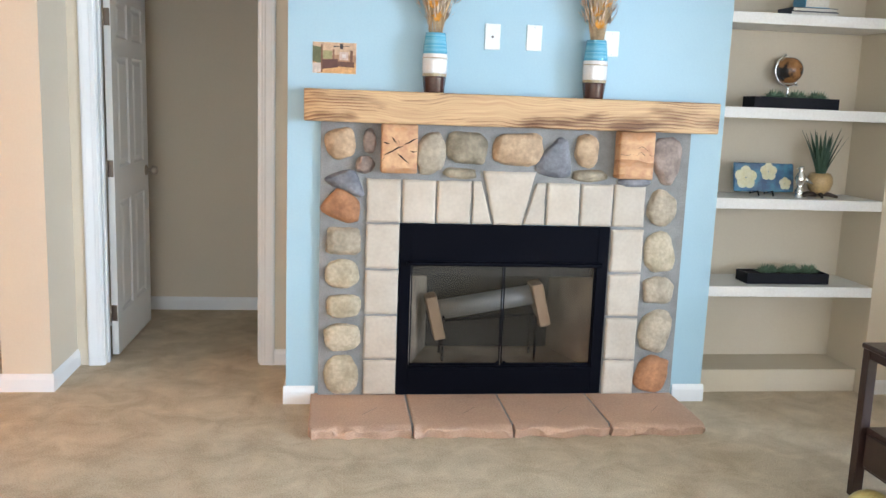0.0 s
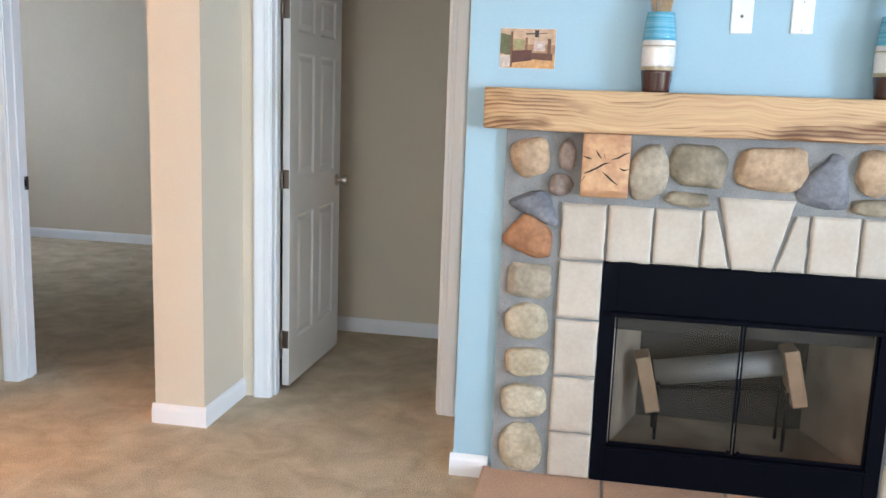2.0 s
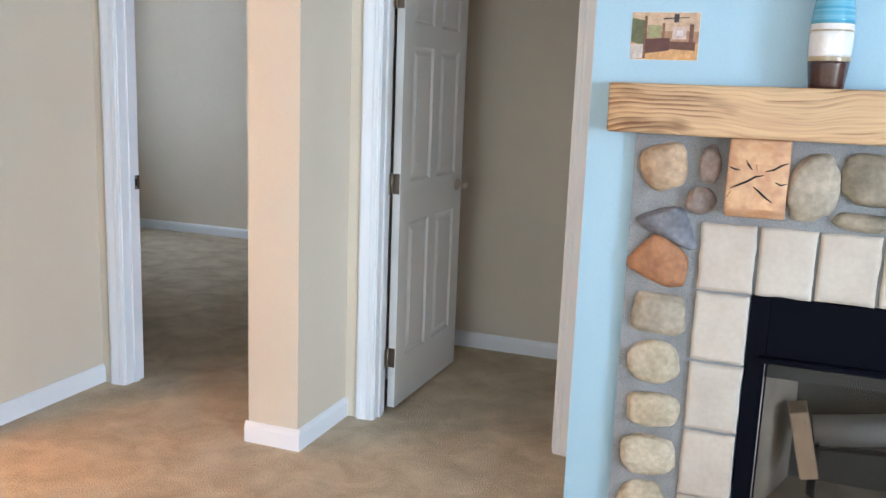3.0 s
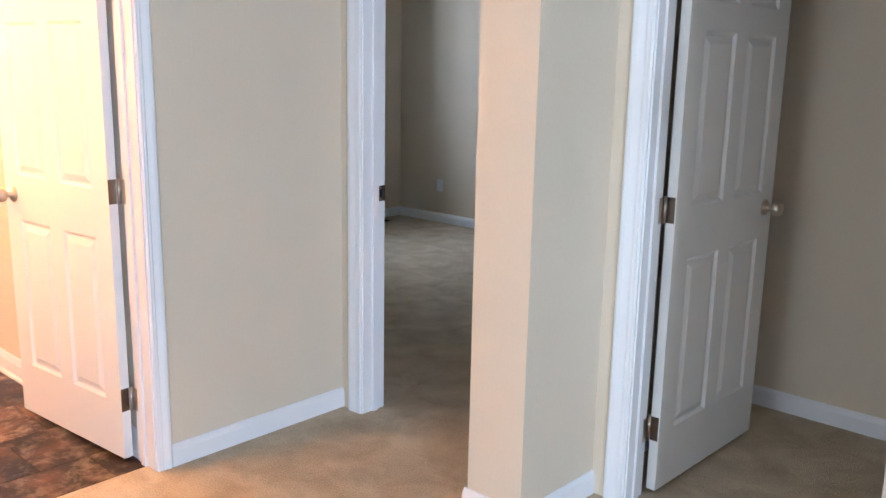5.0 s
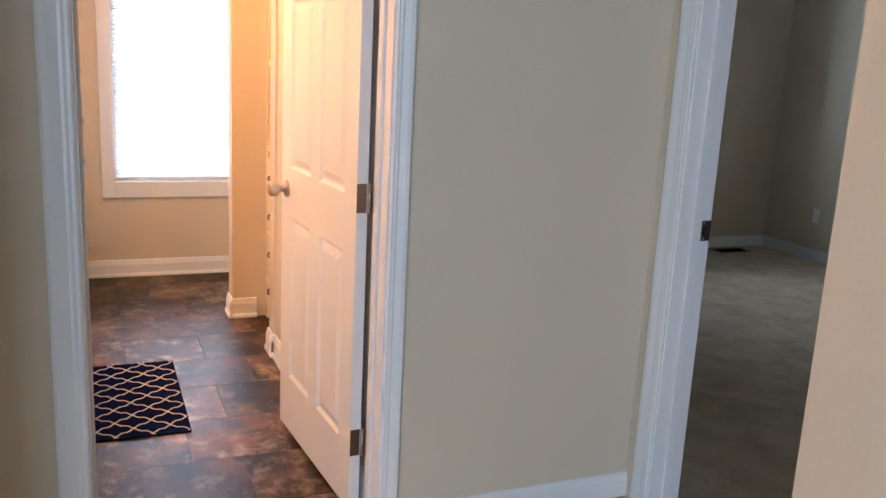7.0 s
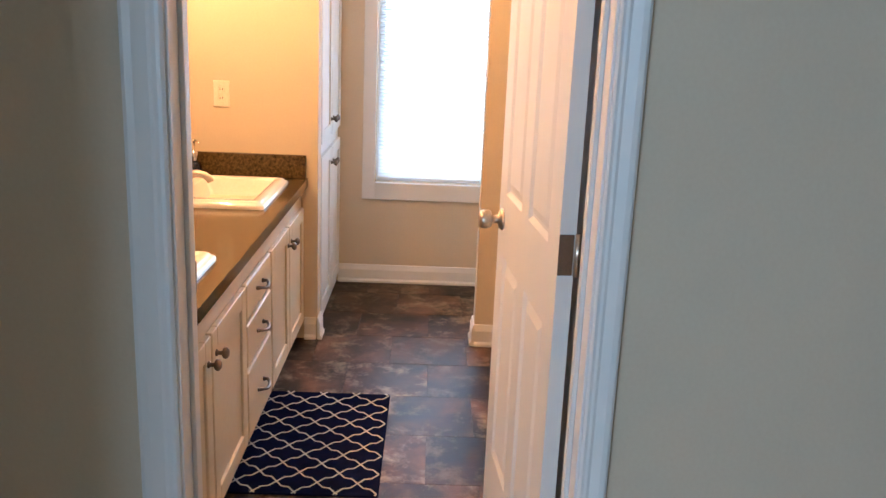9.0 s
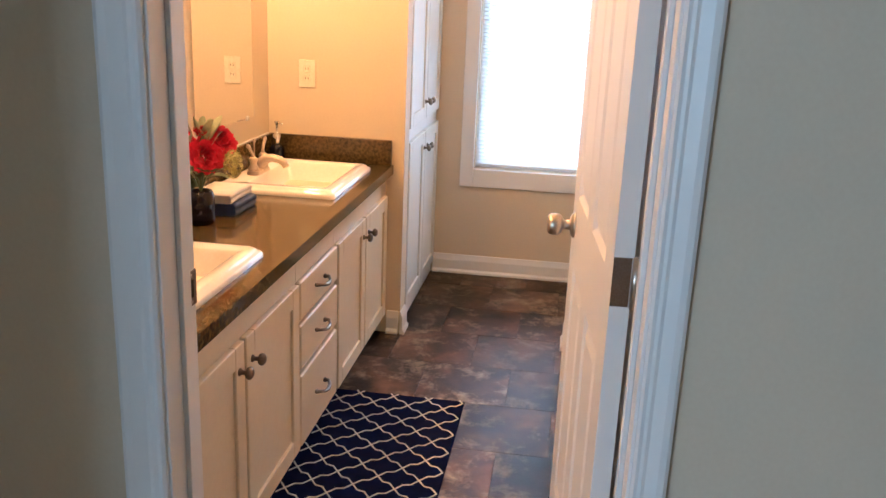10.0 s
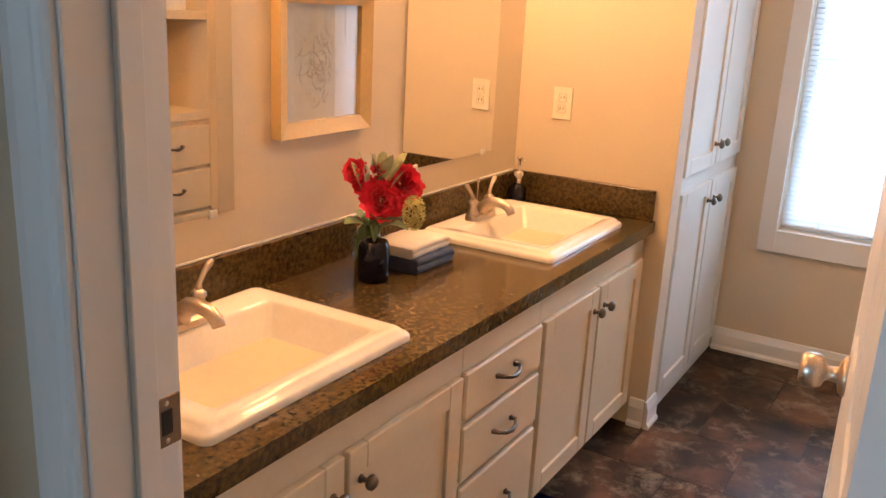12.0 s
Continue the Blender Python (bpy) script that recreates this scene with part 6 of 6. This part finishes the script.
part("head_rail", boxes((-5.755, -5.715, wy0 + 0.008, wy1 - 0.008, wz1 - 0.035, wz1 - 0.002), bevel=0.002), WHITE, blind)
part("bottom_rail", boxes((-5.747, -5.723, wy0 + 0.012, wy1 - 0.012, wz0 + 0.012, wz0 + 0.024), bevel=0.002), WHITE, blind)
sbm = bmesh.new()
slat_rows = []
for i in range(5):
    u = i / 4 - 0.5
    slat_rows.append([sbm.verts.new((u * 0.023, y, -u * 0.015 + 0.003 * (1 - (2 * u) ** 2))) for y in (wy0 + 0.012, wy1 - 0.012)])
for p, q in zip(slat_rows, slat_rows[1:]):
    f = sbm.faces.new((p[0], p[1], q[1], q[0]))
    f.smooth = True
slat_me = mesh_of("slat", sbm, BLIND)
base = WHERE[blind.name].inverted()
for k in range(62):
    s = new("slat", slat_me)
    s.parent = blind
    s.matrix_basis = base @ Matrix.Translation((-5.735, 0, wz0 + 0.036 + k * 0.0212))
for y in (wy0 + 0.16, wy1 - 0.16):
    part("ladder_cord", tube([(-5.722, y, wz0 + 0.02), (-5.722, y, wz1 - 0.03)], 0.0008, 5), WHITE, blind)
part("tilt_wand", tube([(-5.712, wy1 - 0.1, wz1 - 0.04), (-5.71, wy1 - 0.1, 1.25)], 0.004, 8), CLIP, blind, "clear tilt wand")
OUTSIDE = glowing("bright_overcast_distance", (0.93, 0.97, 1.0), 28.0)
structure("backdrop", boxes((-7.6, -7.58, 2.0, 7.0, -1.0, 4.5)), OUTSIDE, "bright hazy daylight outside the window", "backdrop")

# ---- rug ----
NAVYRUG = material("navy_woven_rug", (0.004, 0.007, 0.03), 0.95, vary=0.25, scale=20, fine=420, bump=0.3, dist=0.002, gloss=0.0)
CREAMRUG = material("cream_rug_yarn", (0.62, 0.57, 0.47), 0.95, vary=0.1, scale=40, fine=420, bump=0.3, dist=0.002)
rug = thing("bath_rug", "navy rug with a cream trellis pattern on the tile floor", "rug", (-3.68, 3.755, 0))
rx0, rx1, ry0, ry1 = -4.05, -3.252, 3.49, 3.998
part("ground_weave", boxes((rx0, rx1, ry0, ry1, 0.0005, 0.009), bevel=0.003), NAVYRUG, rug)
bm = bmesh.new()
cols, period, half = 7, 0.128, 0.0029
pitch = 0.067


def ogee(s):
    return 0.7 * math.asin(math.sin(s) * 0.998) * 2 / math.pi + 0.3 * math.tanh(22 * math.sin(s))


for k in range(-1, cols + 2):
    sgn = 1 if k % 2 else -1
    prev = None
    steps = 300
    pts = []
    for i in range(steps + 1):
        x = rx0 + (rx1 - rx0) * i / steps
        y = ry0 + pitch * k + sgn * pitch * 0.5 * ogee(2 * math.pi * (x - rx0) / period + 0.6)
        pts.append(Vector((x, y, 0)))
    for i, p in enumerate(pts):
        way = (pts[min(i + 1, steps)] - pts[max(i - 1, 0)]).normalized()
        nrm = Vector((-way.y, way.x, 0)) * half
        row = None
        if ry0 + 0.004 < p.y < ry1 - 0.004:
            row = [bm.verts.new(p - nrm + Vector((0, 0, 0.0085))), bm.verts.new(p - nrm * 0.7 + Vector((0, 0, 0.0108))), bm.verts.new(p + nrm * 0.7 + Vector((0, 0, 0.0108))), bm.verts.new(p + nrm + Vector((0, 0, 0.0085)))]
            if prev:
                for j in range(3):
                    bm.faces.new((prev[j], prev[j + 1], row[j + 1], row[j]))
        prev = row
bmesh.ops.recalc_face_normals(bm, faces=bm.faces)
tagged(part("trellis_yarn", bm, CREAMRUG, rug, "cream trellis lines"), kind="stuff")

# ---- bedroom details ----
vent = thing("floor_register", "dark metal floor register set in the bedroom carpet", "floor vent", (-5.60, 8.58, 0))
part("vent_frame", boxes((-5.66, -5.54, 8.43, 8.445, 0, 0.006), (-5.66, -5.54, 8.715, 8.73, 0, 0.006), (-5.66, -5.645, 8.445, 8.715, 0, 0.006), (-5.555, -5.54, 8.445, 8.715, 0, 0.006)), PEWTER, vent)
for i in range(12):
    y = 8.455 + i * 0.0222
    part("vent_slat", boxes((-5.645, -5.555, y, y + 0.009, 0.0005, 0.005)), BLACK, vent)
bo = thing("outlet_plate", "white outlet plate low on the bedroom wall", "outlet", (-5.2, 9.05, 0.33))
part("plate", boxes((-5.24, -5.165, 9.044, 9.05, 0.30, 0.415), bevel=0.003), PLASTIC, bo)

# ---- windows of the living room and bedroom ----


def plain_window(name, x0, x1, y0, y1, z0, z1, along):
    w = tagged(new(name), "white-framed window bringing in daylight", "window", kind="structure")
    t = 0.05
    if along == "x":
        part("sash", boxes((x0, x0 + t, y0, y1, z0, z1), (x1 - t, x1, y0, y1, z0, z1), (x0 + t, x1 - t, y0, y1, z0, z0 + t), (x0 + t, x1 - t, y0, y1, z1 - t, z1),
                           ((x0 + x1) / 2 - 0.025, (x0 + x1) / 2 + 0.025, y0, y1, z0 + t, z1 - t)), WHITE, w)
    else:
        part("sash", boxes((x0, x1, y0, y0 + t, z0, z1), (x0, x1, y1 - t, y1, z0, z1), (x0, x1, y0 + t, y1 - t, z0, z0 + t), (x0, x1, y0 + t, y1 - t, z1 - t, z1),
                           (x0, x1, (y0 + y1) / 2 - 0.025, (y0 + y1) / 2 + 0.025, z0 + t, z1 - t)), WHITE, w)


plain_window("window_south", -1.75, 0.55, -3.28, -3.22, 0.7, 2.2, "x")
plain_window("window_south_east", 3.6, 5.9, -3.28, -3.22, 0.7, 2.2, "x")
plain_window("window_east", 8.22, 8.28, -2.1, 0.3, 0.7, 2.2, "y")
plain_window("window_bedroom", -5.83, -5.77, 6.7, 7.75, 1.15, 2.1, "y")

# ---- vinyl tiles ----
TW = 0.353
tile_meshes = {}


def floor_tile(x0, x1, y0, y1):
    key = (round(x1 - x0, 3), round(y1 - y0, 3))
    if key not in tile_meshes:
        w, d = key
        tile_meshes[key] = mesh_of("tile", boxes((0.0006, w - 0.0006, 0.0006, d - 0.0006, -0.004, 0.0), bevel=0.0007), VINYL)
    t = new("tile", tile_meshes[key])
    t.parent = bath_floor
    t.matrix_basis = Matrix.Translation((x0, y0, 0))


row_edges = [-5.69]
e = -3.0 - TW * 7
while e < -2.42:
    row_edges.append(e)
    e += TW
row_edges.append(-2.412)
for r, (a, b) in enumerate(zip(row_edges, row_edges[1:])):
    odd = round((a + 3.0) / TW) % 2
    y = 3.975 - 0.355 * 3 if odd else 4.15 - 0.355 * 4
    while y < 4.86:
        y0, y1 = max(3.002, y), min(4.86, y + 0.355)
        if y1 - y0 > 0.02:
            floor_tile(a, b, y0, y1)
        y += 0.355
